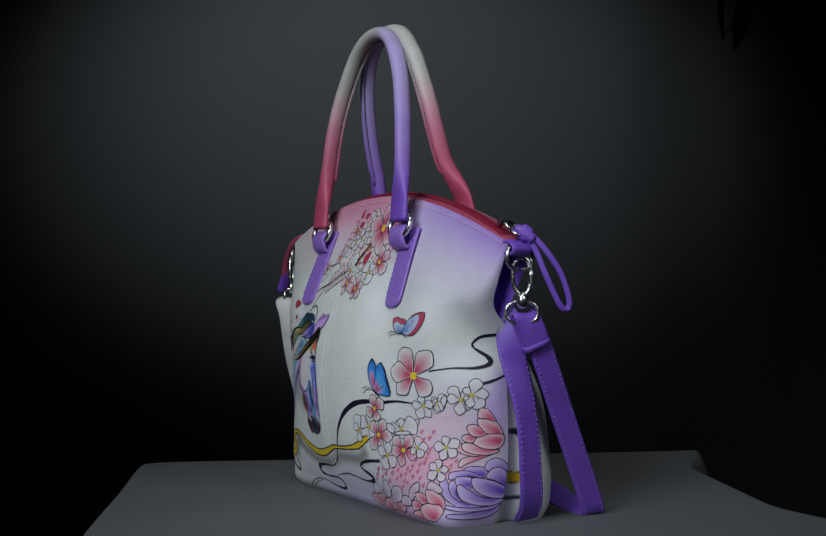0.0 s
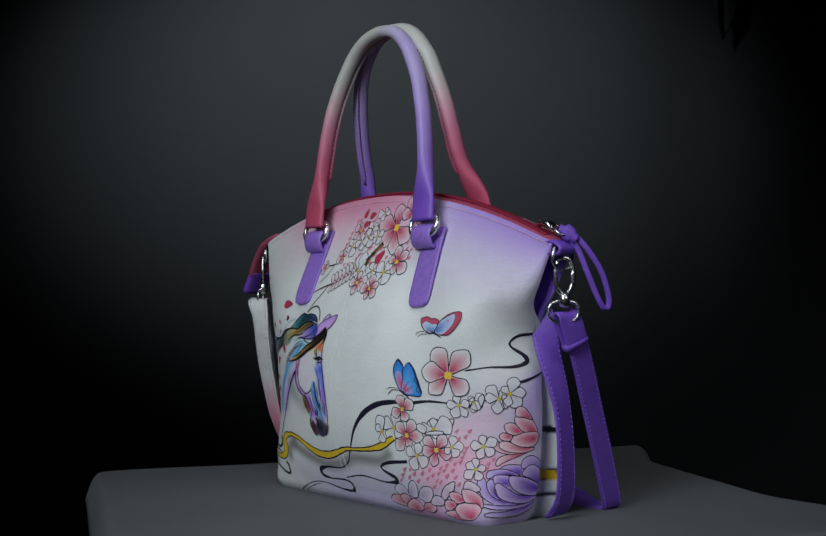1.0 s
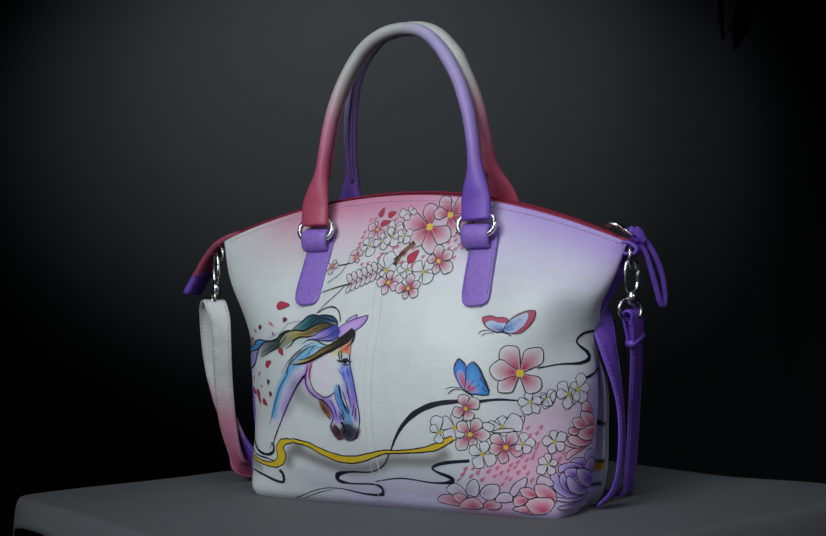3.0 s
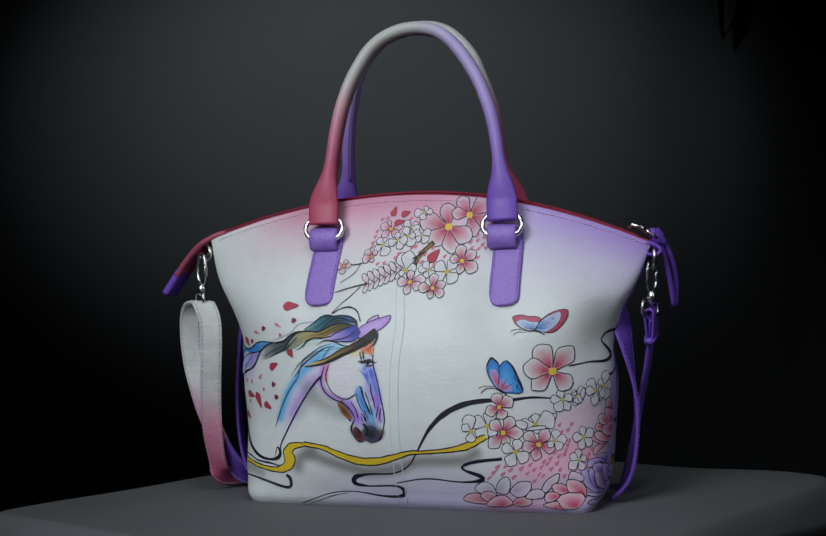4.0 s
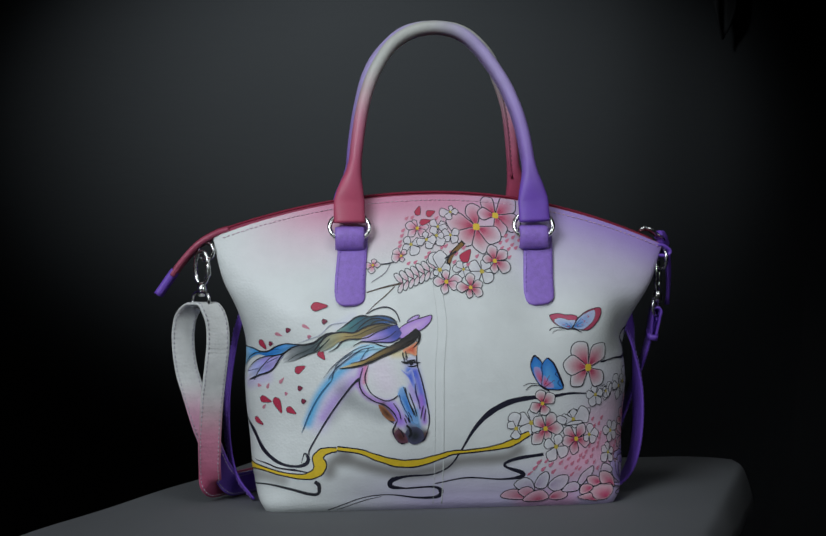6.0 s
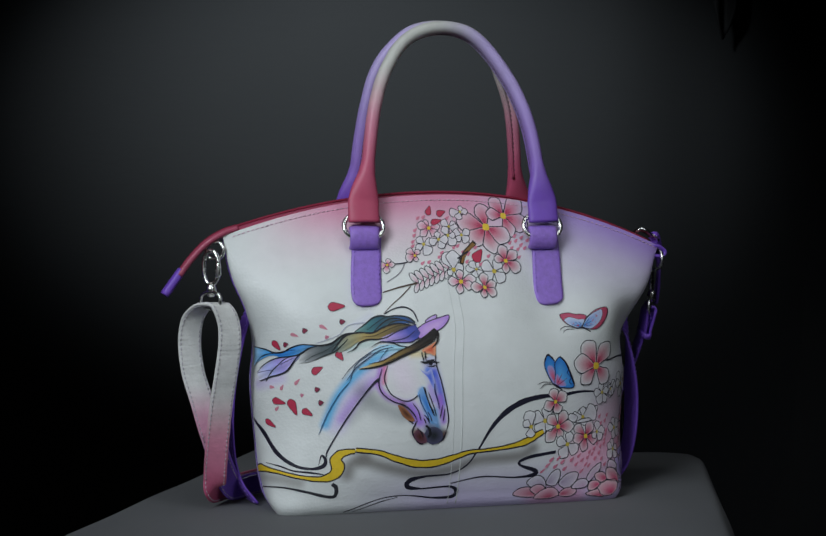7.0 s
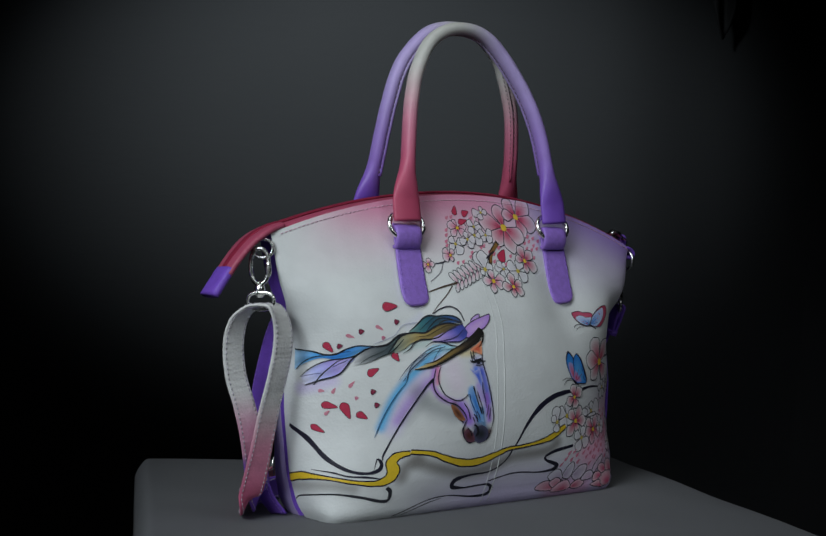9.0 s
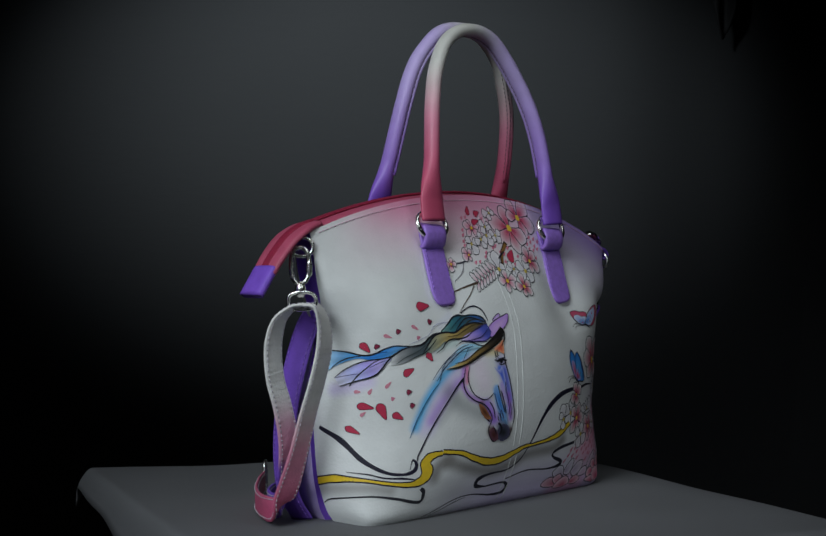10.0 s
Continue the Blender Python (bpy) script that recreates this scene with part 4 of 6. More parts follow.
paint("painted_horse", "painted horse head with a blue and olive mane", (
    patch([(-35.6, 178.5), (-31.0, 182.3), (-25.2, 184.0), (-26.1, 180.4), (-30.9, 177.9)], "#d8bdf0", "#b795e0"),
    patch([(-45.2, 165.7), (-42.4, 172.9), (-33.3, 178.4), (-19.7, 182.5), (-14.2, 183.3), (-16.0, 177.9), (-22.0, 172.3), (-31.1, 168.1), (-38.8, 164.7)], "#d9b4f0", "#b78ce2"),
    line([(-69.2, 186.6), (-61.5, 190.3), (-52.1, 191.7), (-44.9, 187.8), (-41.6, 178.7)], [0.9, 0.9, 1.3, 1.3, 0.9]),
    line([(-117.3, 66.2), (-115.8, 72.7), (-101.9, 96.6), (-87.8, 116.4), (-78.8, 127.3), (-73.3, 131.8)], [0.9, 1.3, 1.3, 1.3, 1.8, 2.7]),
    line([(-66.3, 143.0), (-68.9, 131.7), (-64.1, 119.8), (-55.6, 113.9), (-48.8, 112.5), (-42.2, 115.6), (-34.8, 123.5)], 0.9),
    line([(-71.1, 140.8), (-73.6, 128.6), (-70.5, 119.5), (-61.7, 112.6), (-51.5, 108.5), (-44.7, 102.1), (-41.2, 95.7)], 1.1),
    line([(-27.9, 164.9), (-26.6, 156.9), (-25.3, 143.5), (-21.1, 130.1), (-17.9, 116.7), (-15.2, 103.2), (-14.4, 94.3), (-16.2, 85.3)], 1.0),
    line([(-16.2, 85.3), (-19.2, 78.4), (-25.8, 75.7), (-32.4, 77.6), (-37.6, 75.7), (-42.1, 79.4), (-45.2, 86.2), (-43.4, 91.7), (-41.2, 95.7)], 1.2),
    line([(-42.0, 80.3), (-36.8, 77.1), (-30.2, 79.4), (-21.4, 78.0)], 0.9),
    line([(-33.7, 91.2), (-30.2, 87.6), (-31.5, 80.8)], [1.8, 1.3, 0.9]),
    line([(-34.8, 123.5), (-32.4, 112.4), (-27.9, 103.3), (-25.4, 93.4)], 0.9),
    line([(-31.6, 119.0), (-27.1, 106.9), (-24.9, 98.9)], 0.9),
    line([(-21.9, 96.6), (-19.6, 107.8)], 0.7),
    line([(-19.2, 94.4), (-17.4, 105.6)], 0.7),
    line([(-44.8, 110.2), (-40.3, 103.5), (-38.2, 95.7)], 0.9),
    line([(-32.4, 99.8), (-30.7, 93.0)], 0.9),
    line([(-35.5, 97.6), (-33.7, 93.0)], 0.9),
    line([(-39.1, 87.6), (-37.3, 82.6)], 0.9),
    line([(-35.5, 143.2), (-32.1, 145.8), (-27.6, 145.3), (-24.9, 142.6), (-28.5, 140.9), (-33.0, 141.4)], 0.9),
    line([(-31.6, 143.6), (-28.4, 143.1)], 2.7),
    line([(-35.2, 143.7), (-37.1, 148.6)], 0.7),
    line([(-33.4, 145.0), (-35.4, 149.9)], 0.7),
    line([(-25.3, 143.5), (-22.3, 144.3)], 0.7),
    line([(-56.5, 109.0), (-53.7, 101.2), (-47.9, 95.8), (-44.3, 93.1)], 1.1),
    line([(-53.3, 107.1), (-48.8, 102.5)], 1.3, "#a05a30"),
    line([(-124.3, 85.4), (-116.8, 103.3), (-107.1, 119.7), (-97.8, 130.4)], 0.9, "#2f6896"),
    line([(-97.8, 130.4), (-92.9, 145.0), (-80.1, 154.6)], 0.7, "#35506e"),
    line([(-128.2, 165.4), (-110.1, 171.0), (-100.4, 179.2), (-80.9, 180.4)], 0.6, "#b4b8cc"),
    strand([(-196.5, 165.6), (-178.9, 163.1), (-166.4, 159.3), (-156.9, 159.7), (-150.0, 163.1), (-141.2, 165.3), (-132.6, 164.5), (-126.1, 163.1)], [(-194.4, 146.6), (-184.8, 152.5), (-171.3, 156.6), (-159.4, 155.1), (-150.4, 155.1), (-143.8, 157.0), (-137.1, 160.2), (-126.2, 162.6)], ["#a9d4f2", "#4fa8ea", "#2a80d6", "#3f94e2", "#5f9fd8", "#3a4a5c"]),
    strand([(-187.6, 140.5), (-179.2, 146.7), (-168.9, 151.7), (-159.5, 154.2), (-150.5, 154.6), (-141.6, 156.4)], [(-183.0, 133.0), (-169.1, 137.1), (-159.7, 139.6), (-152.9, 142.6), (-148.4, 147.5), (-141.7, 154.5)], ["#dcdcf0", "#b6bdf0", "#a99fe6", "#bfb2ee", "#8f9bd0"]),
    strand([(-141.6, 155.4), (-135.0, 160.5), (-123.9, 162.9), (-115.1, 164.0), (-106.5, 169.6), (-100.6, 172.3)], [(-141.9, 148.9), (-133.2, 149.3), (-122.1, 153.1), (-113.2, 156.5), (-107.2, 161.1), (-101.2, 167.4)], ["#d3d6d6", "#93989a", "#5d666a", "#4a5a60", "#58716e", "#6a7a6a"]),
    strand([(-109.7, 163.5), (-101.7, 171.0), (-89.9, 171.9), (-80.6, 170.7), (-70.3, 175.4), (-58.5, 177.3), (-46.7, 175.8)], [(-108.4, 155.7), (-99.5, 159.6), (-92.2, 164.4), (-80.4, 165.3), (-69.8, 166.9), (-60.7, 170.8), (-46.9, 174.9)], ["#8f9a90", "#a2a07c", "#b09a5c", "#8d7a44", "#6b5c38", "#4c4a40"]),
    strand([(-95.8, 173.2), (-86.9, 178.8), (-79.7, 183.7), (-73.3, 185.1), (-66.9, 184.1), (-59.2, 184.5), (-49.9, 182.7), (-44.7, 178.8)], [(-94.9, 172.3), (-87.5, 171.7), (-80.4, 171.6), (-71.7, 175.5), (-65.1, 177.7), (-58.3, 178.2), (-50.7, 177.8), (-44.1, 176.6)], ["#7fa39c", "#3d7a80", "#20566a", "#2a4a58", "#2f5a96", "#3b3f4a"]),
    strand([(-75.7, 165.5), (-68.2, 168.6), (-60.6, 171.2), (-52.9, 173.9), (-44.2, 176.1)], [(-72.2, 163.0), (-63.4, 162.0), (-52.4, 161.9), (-43.9, 163.6), (-40.0, 169.2)], ["#cfc4ea", "#b9a2e2", "#8e7fd0", "#4a55b4", "#3d4694"]),
    strand([(-73.9, 160.9), (-63.6, 160.3), (-54.3, 158.0), (-46.5, 158.0)], [(-83.9, 154.0), (-72.1, 155.0), (-62.7, 156.2), (-47.8, 156.3)], ["#bfe2f2", "#9fd6f0", "#a8d4e4", "#7a7e70"]),
    strand([(-91.4, 141.1), (-79.8, 144.8), (-68.9, 148.1), (-58.0, 154.6), (-47.9, 159.4), (-37.1, 165.5), (-28.3, 172.3)], [(-90.5, 140.6), (-75.3, 142.3), (-63.4, 146.5), (-48.6, 151.4), (-38.4, 156.2), (-29.1, 161.6), (-24.4, 168.5)], ["#d8ccb0", "#c2a868", "#9c7f44", "#7a6438", "#3c3226", "#231f1c", "#1b1a1a"]),
    patch([(-37.9, 154.9), (-31.5, 158.6), (-26.5, 161.5), (-26.3, 156.1), (-26.3, 149.9), (-31.2, 151.5), (-36.2, 152.6)], "#d8502c", "#f0b088", edge=0),
    patch([(-39.1, 139.0), (-34.2, 136.1), (-29.6, 138.5), (-27.3, 133.0), (-25.0, 121.3), (-28.1, 122.8), (-32.4, 131.5)], "#3560e0", "#b4bcf0", edge=0),
    patch([(-41.0, 118.2), (-36.6, 124.2), (-34.1, 119.2), (-31.1, 109.6), (-26.9, 100.0), (-24.1, 92.6), (-30.3, 96.2), (-35.0, 105.4), (-38.6, 113.6)], "#2f7fd8", "#8fbcec", edge=0),
    patch([(-57.4, 109.4), (-52.1, 106.8), (-47.2, 101.6), (-43.2, 95.6), (-49.5, 96.4), (-54.9, 102.5)], "#4a2414", "#a8704c", edge=0),
    patch([(-35.5, 81.6), (-32.4, 88.2), (-26.0, 90.0), (-20.6, 86.5), (-19.1, 80.5), (-22.7, 76.2), (-29.3, 75.3)], "#1a2224", "#50506c", edge=0),
    patch([(-44.1, 84.0), (-40.4, 88.3), (-35.2, 84.3), (-32.6, 77.3), (-38.0, 76.4), (-41.8, 79.3)], "#4a2018", "#6a4456", edge=0),
    line([(-196.5, 165.6), (-178.9, 163.1), (-166.4, 159.3), (-156.9, 159.7), (-150.0, 163.1), (-141.2, 165.3), (-132.6, 164.5), (-123.9, 163.3), (-115.1, 164.4), (-109.4, 168.5), (-104.5, 171.3), (-98.3, 172.1)], [1.0, 1.3, 1.6, 1.8, 1.5, 1.2, 1.0, 1.6, 2.2, 2.0, 1.6, 1.3], "#10131c"),
    line([(-193.0, 146.6), (-186.0, 153.4), (-176.5, 157.7), (-166.4, 158.8)], [0.4, 1.0, 1.2, 0.6], "#10131c"),
    line([(-187.6, 140.5), (-180.3, 146.7), (-169.9, 152.2), (-159.5, 154.6), (-150.4, 155.1), (-141.6, 156.8), (-135.0, 161.0), (-127.4, 163.2)], [0.4, 1.0, 1.2, 1.2, 1.2, 1.4, 1.4, 0.8], "#10131c"),
    line([(-183.0, 133.0), (-169.1, 137.1), (-159.7, 139.2), (-153.0, 142.1), (-148.4, 147.5), (-144.7, 153.3), (-139.4, 157.6), (-132.7, 161.8)], [0.7, 1.2, 1.3, 1.5, 1.6, 1.4, 1.2, 0.6], "#10131c"),
    line([(-175.1, 133.0), (-169.1, 140.9), (-163.4, 146.3), (-155.9, 152.6), (-149.5, 155.0)], [0.9, 1.3, 1.1, 0.9, 0.4], "#10131c"),
    line([(-187.0, 140.5), (-176.0, 142.4), (-168.1, 143.2)], 0.6, "#4c4a86"),
    line([(-159.6, 148.0), (-154.1, 150.6), (-146.9, 153.5)], 0.7, "#28305c"),
    line([(-157.0, 159.3), (-151.1, 160.8), (-145.8, 160.9)], 0.6, "#1c3f70"),
    line([(-127.5, 151.2), (-119.9, 154.3), (-112.3, 156.9), (-107.2, 161.1), (-101.2, 167.4)], [0.3, 0.9, 1.2, 1.4, 0.8], "#20302c"),
    line([(-137.4, 149.6), (-129.6, 154.6), (-119.7, 158.4), (-109.6, 164.9)], [0.3, 0.8, 1.0, 0.6], "#3a4648"),
    line([(-101.2, 155.6), (-95.0, 158.8), (-91.4, 163.4), (-85.0, 165.7), (-75.7, 165.5), (-68.4, 166.8), (-60.7, 170.8), (-50.4, 174.2)], [0.4, 1.0, 1.3, 1.2, 1.1, 1.1, 1.0, 0.5], "#10131c"),
    line([(-114.1, 157.1), (-109.7, 163.5), (-104.6, 169.5), (-98.4, 171.7), (-89.9, 172.0), (-80.5, 171.2), (-70.2, 175.8), (-58.4, 177.8), (-46.7, 175.8)], [0.8, 1.6, 2.0, 1.6, 1.4, 1.5, 1.5, 1.3, 0.8], "#10131c"),
    line([(-95.8, 173.2), (-86.9, 178.8), (-79.7, 183.7), (-73.3, 185.1), (-66.9, 184.1), (-59.2, 184.5), (-49.9, 182.7), (-44.4, 178.4)], [0.6, 1.2, 1.5, 1.7, 1.4, 1.2, 1.5, 1.2], "#0f2028"),
    line([(-85.2, 173.8), (-78.3, 178.6), (-71.4, 182.6), (-66.4, 184.1)], [0.4, 0.9, 1.0, 0.5], "#123440"),
    line([(-80.5, 171.2), (-73.7, 177.4), (-66.3, 181.8), (-57.8, 181.8), (-48.2, 178.6)], [0.6, 1.0, 1.1, 1.0, 0.5], "#10131c"),
    line([(-72.0, 173.7), (-63.4, 179.4), (-54.6, 180.3), (-45.0, 177.1)], [0.4, 0.9, 1.0, 0.5], "#2c2818"),
    line([(-89.4, 168.2), (-78.4, 168.8), (-68.8, 172.6), (-58.3, 176.0), (-47.8, 175.4)], [0.3, 0.8, 0.9, 0.9, 0.4], "#4a3e1c"),
    line([(-68.6, 165.9), (-60.1, 171.2), (-51.8, 174.7), (-43.6, 176.5)], [0.4, 0.8, 0.8, 0.5], "#352c50"),
    line([(-81.0, 159.6), (-73.6, 163.1), (-64.3, 162.1), (-56.6, 159.0), (-48.1, 157.6)], [0.3, 1.0, 1.1, 1.1, 0.6], "#10131c"),
    line([(-73.6, 163.1), (-61.7, 163.7), (-51.9, 165.8), (-44.6, 171.2)], [0.3, 0.9, 1.0, 0.6], "#2a2a60"),
    line([(-68.9, 162.8), (-57.2, 162.1), (-47.5, 162.0), (-41.1, 165.7)], [0.4, 0.9, 1.0, 0.6], "#2a2258"),
    line([(-104.5, 133.0), (-97.2, 142.4), (-87.8, 150.7), (-76.6, 157.5), (-66.9, 160.0)], [0.3, 0.7, 0.8, 0.8, 0.4], "#39465c"),
    line([(-100.5, 131.8), (-93.6, 141.2), (-84.2, 149.1), (-73.5, 156.0), (-62.4, 158.4)], [0.4, 0.9, 1.0, 0.9, 0.4], "#1f3c5c"),
    line([(-66.2, 158.2), (-71.0, 151.8), (-74.2, 145.4)], 0.6, "#35506e"),
    line([(-90.5, 141.0), (-77.6, 142.0), (-64.8, 145.3), (-53.6, 150.4), (-40.9, 155.5), (-28.6, 161.6)], [0.6, 1.4, 1.6, 1.5, 1.5, 0.9], "#120f0c"),
    line([(-82.1, 145.0), (-70.4, 147.3), (-58.1, 154.2), (-47.9, 158.9)], [0.4, 1.1, 1.2, 0.8], "#2a2012"),
    line([(-70.5, 144.3), (-56.0, 150.5), (-43.3, 156.0), (-29.9, 163.0)], [0.3, 0.8, 1.0, 0.6], "#2a2012"),
    line([(-47.9, 158.9), (-37.2, 165.1), (-28.3, 172.3)], [0.8, 1.8, 1.2], "#120f0c"),
    line([(-28.3, 172.3), (-25.0, 168.1), (-25.5, 161.4), (-29.3, 156.2)], [1.0, 2.0, 1.8, 0.6], "#120f0c"),
    line([(-41.7, 161.3), (-34.6, 165.4), (-27.0, 168.6)], [0.8, 1.8, 1.2], "#1b1714"),
    line([(-39.6, 158.5), (-31.9, 163.5), (-26.0, 165.0)], [0.6, 1.4, 1.2], "#1b1714"),
    line([(-38.1, 153.1), (-37.4, 149.5), (-35.7, 147.2)], 0.9, "#10131c"),
    line([(-35.6, 153.9), (-34.9, 150.3), (-33.5, 148.0)], 0.9, "#10131c"),
    line([(-38.7, 145.2), (-34.3, 144.1), (-29.7, 145.6), (-27.1, 146.4)], [0.8, 2.0, 2.2, 0.9], "#10131c"),
    line([(-29.8, 144.7), (-27.3, 144.2), (-24.2, 144.5)], 0.8, "#10131c"),
    line([(-36.1, 123.7), (-33.6, 116.5), (-30.6, 108.3), (-27.4, 100.0)], [0.5, 1.0, 1.0, 0.5], "#10131c"),
    line([(-39.6, 117.7), (-38.6, 112.3), (-35.5, 105.4), (-31.4, 98.5)], [0.5, 0.9, 0.9, 0.5], "#1c3f80"),
    line([(-35.4, 100.5), (-32.8, 97.2), (-31.2, 93.5)], 0.9, "#241a48"),
    line([(-32.5, 103.0), (-29.9, 98.4), (-28.7, 94.7)], 0.8, "#241a48"),
    line([(-34.1, 91.5), (-30.9, 88.1), (-30.1, 84.0), (-32.0, 81.4)], [0.8, 2.0, 2.2, 1.0], "#10131c"),
    line([(-41.0, 89.2), (-37.8, 85.8), (-36.0, 81.7)], [0.5, 1.2, 0.8], "#10131c"),
    line([(-26.4, 126.3), (-26.1, 119.6), (-24.0, 112.4), (-22.4, 104.7)], [0.6, 1.2, 1.0, 0.5], "#2b2468"),
))
petal((-168.1, 169.5), (-160.3, 161.4), 5.8, "#c23553")
petal((-114.5, 196.5), (-101.3, 196.0), 7.6, "#c23553")
petal((-129.8, 140.0), (-121.2, 144.0), 6.7, "#c23553")
petal((-167.4, 115.6), (-154.8, 112.6), 6.2, "#c23553")
petal((-150.5, 115.3), (-144.3, 102.3), 7.6, "#c23553")
petal((-138.3, 106.7), (-130.0, 101.9), 5.8, "#c23553")
petal((-176.7, 96.8), (-165.4, 91.1), 5.3, "#c23553")
petal((-109.5, 155.9), (-104.1, 149.1), 5.3, "#c23553")
petal((-139.4, 177.4), (-135.3, 177.9), 4.5, "#8c2b48")
petal((-157.0, 166.0), (-152.9, 166.7), 4.5, "#8c2b48")
petal((-107.5, 182.4), (-103.3, 183.0), 4.5, "#8c2b48")
petal((-127.4, 124.4), (-123.4, 125.1), 4.5, "#8c2b48")
petal((-124.2, 112.9), (-120.3, 113.6), 4.5, "#8c2b48")
petal((-120.5, 170.1), (-117.3, 170.7), 3.6, "#c77a92")
petal((-140.6, 119.6), (-137.6, 120.4), 3.6, "#c77a92")
petal((-149.9, 175.6), (-143.3, 172.6), 3.1, "#d58a9c")
petal((-124.6, 181.0), (-118.6, 176.8), 3.1, "#d58a9c")
petal((-171.0, 127.8), (-165.7, 127.2), 3.1, "#d58a9c")
petal((-159.4, 125.3), (-156.7, 129.8), 3.1, "#d58a9c")
petal((-145.5, 129.9), (-141.0, 134.7), 3.1, "#d58a9c")
petal((-165.4, 106.7), (-161.4, 110.0), 3.1, "#d58a9c")
flower((6.3, 273.6), [(-3.7, 272.7), (13.0, 274.3), (3.6, 267.0), (7.2, 278.9)], "white")
flower((-5.1, 260.4), [(-11.5, 265.8), (1.0, 263.7), (3.0, 258.0), (-7.9, 255.3)], "white")
flower((6.0, 252.9), [(-1.8, 256.2), (13.0, 257.1), (11.5, 246.8), (1.3, 247.7)], "white")
flower((-6.4, 252.5), [(-10.4, 245.1), (-0.7, 244.0), (0.1, 252.4), (-10.3, 260.1)], "white")
flower((-15.2, 249.0), [(-23.7, 246.0), (-11.1, 241.4), (-6.6, 248.8), (-16.6, 255.6)], "white")
flower((-28.7, 245.3), [(-34.2, 251.6), (-20.2, 248.1), (-23.5, 236.2), (-35.3, 241.4)], "white")
flower((-23.2, 259.5), [(-27.3, 266.8), (-13.6, 260.7), (-16.4, 252.8), (-30.6, 252.9), (-33.1, 263.4)], "pale")
flower((46.4, 272.7), [(36.2, 289.0), (63.4, 289.0), (68.4, 264.9), (52.5, 254.9), (30.8, 273.9)], "pink")
flower((29.1, 261.0), [(25.2, 282.3), (3.7, 265.6), (13.4, 245.4), (35.1, 238.6), (50.0, 250.9)], "pink")
flower((-3.3, 222.3), [(-10.4, 237.6), (-3.0, 238.5), (5.6, 225.5), (3.6, 215.9), (-8.7, 218.3)], "white")
flower((33.4, 221.3), [(22.4, 228.4), (39.0, 231.3), (42.0, 212.8), (23.2, 213.7)], "white")
flower((17.2, 222.7), [(7.6, 223.6), (14.7, 215.4), (22.2, 217.3), (19.6, 228.4), (12.0, 229.2)], "white")
flower((2.1, 211.8), [(1.6, 222.3), (15.2, 214.5), (11.9, 206.8), (-0.9, 201.9), (-9.3, 212.4)], "pale")
flower((45.0, 231.1), [(41.5, 245.5), (55.4, 240.3), (58.5, 223.5), (44.3, 220.4), (34.5, 233.5)], "pink")
flower((22.8, 206.9), [(22.9, 219.7), (33.1, 211.2), (32.3, 200.7), (20.2, 198.3), (10.4, 207.2)], "pink")
flower((-37.1, 235.4), [(-44.0, 240.9), (-33.4, 240.3), (-45.2, 232.6), (-35.8, 230.3)], "pale")
flower((-61.7, 228.6), [(-60.1, 234.1), (-63.0, 221.7), (-68.4, 228.7), (-55.5, 228.6)], "pale")
leaflet((-35.7, 211.9), (-42.6, 220.4))
leaflet((-35.7, 211.9), (-39.3, 203.4))
leaflet((-31.0, 213.7), (-37.9, 222.3))
leaflet((-31.0, 213.7), (-34.5, 205.2))
leaflet((-26.2, 215.5), (-33.2, 224.0))
leaflet((-26.2, 215.5), (-29.8, 207.0))
leaflet((-21.6, 217.3), (-28.5, 225.8))
leaflet((-21.6, 217.3), (-25.2, 208.8))
leaflet((-16.9, 219.3), (-23.8, 227.8))
leaflet((-16.9, 219.3), (-20.5, 210.6))
leaflet((-12.3, 221.1), (-19.2, 229.6))
leaflet((-12.3, 221.1), (-15.9, 212.6))
leaflet((-7.6, 223.1), (-14.5, 231.5))
leaflet((-7.6, 223.1), (-11.3, 214.5))
petal((-23.3, 271.8), (-20.8, 279.4), 5.3, "#c23553")
petal((-14.5, 271.6), (-7.3, 274.2), 5.8, "#c23553")
petal((-20.2, 264.2), (-11.0, 266.2), 5.3, "#c23553")
petal((16.6, 230.6), (23.6, 240.5), 8.9, "#c23553")
petal((-33.7, 267.7), (-30.7, 270.3), 2.7, "#d9839b")
petal((-28.7, 268.3), (-25.6, 271.0), 2.7, "#d9839b")
petal((-36.9, 256.9), (-33.8, 259.6), 2.7, "#d9839b")
petal((-37.9, 252.3), (-34.9, 254.9), 2.7, "#d9839b")
petal((-39.4, 246.8), (-36.4, 249.4), 2.7, "#d9839b")
petal((-39.6, 243.0), (-36.6, 245.6), 2.7, "#d9839b")
petal((-13.9, 236.3), (-10.9, 239.1), 2.7, "#d9839b")
petal((-16.4, 232.7), (-13.4, 235.4), 2.7, "#d9839b")
petal((-25.8, 228.4), (-22.8, 231.1), 2.7, "#d9839b")
petal((-31.6, 227.7), (-28.6, 230.3), 2.7, "#d9839b")
petal((-2.7, 240.8), (0.2, 243.6), 2.7, "#d9839b")
petal((0.7, 242.2), (3.7, 244.9), 2.7, "#d9839b")
petal((5.4, 237.1), (8.6, 239.8), 2.7, "#d9839b")
petal((9.8, 235.2), (13.0, 238.0), 2.7, "#d9839b")
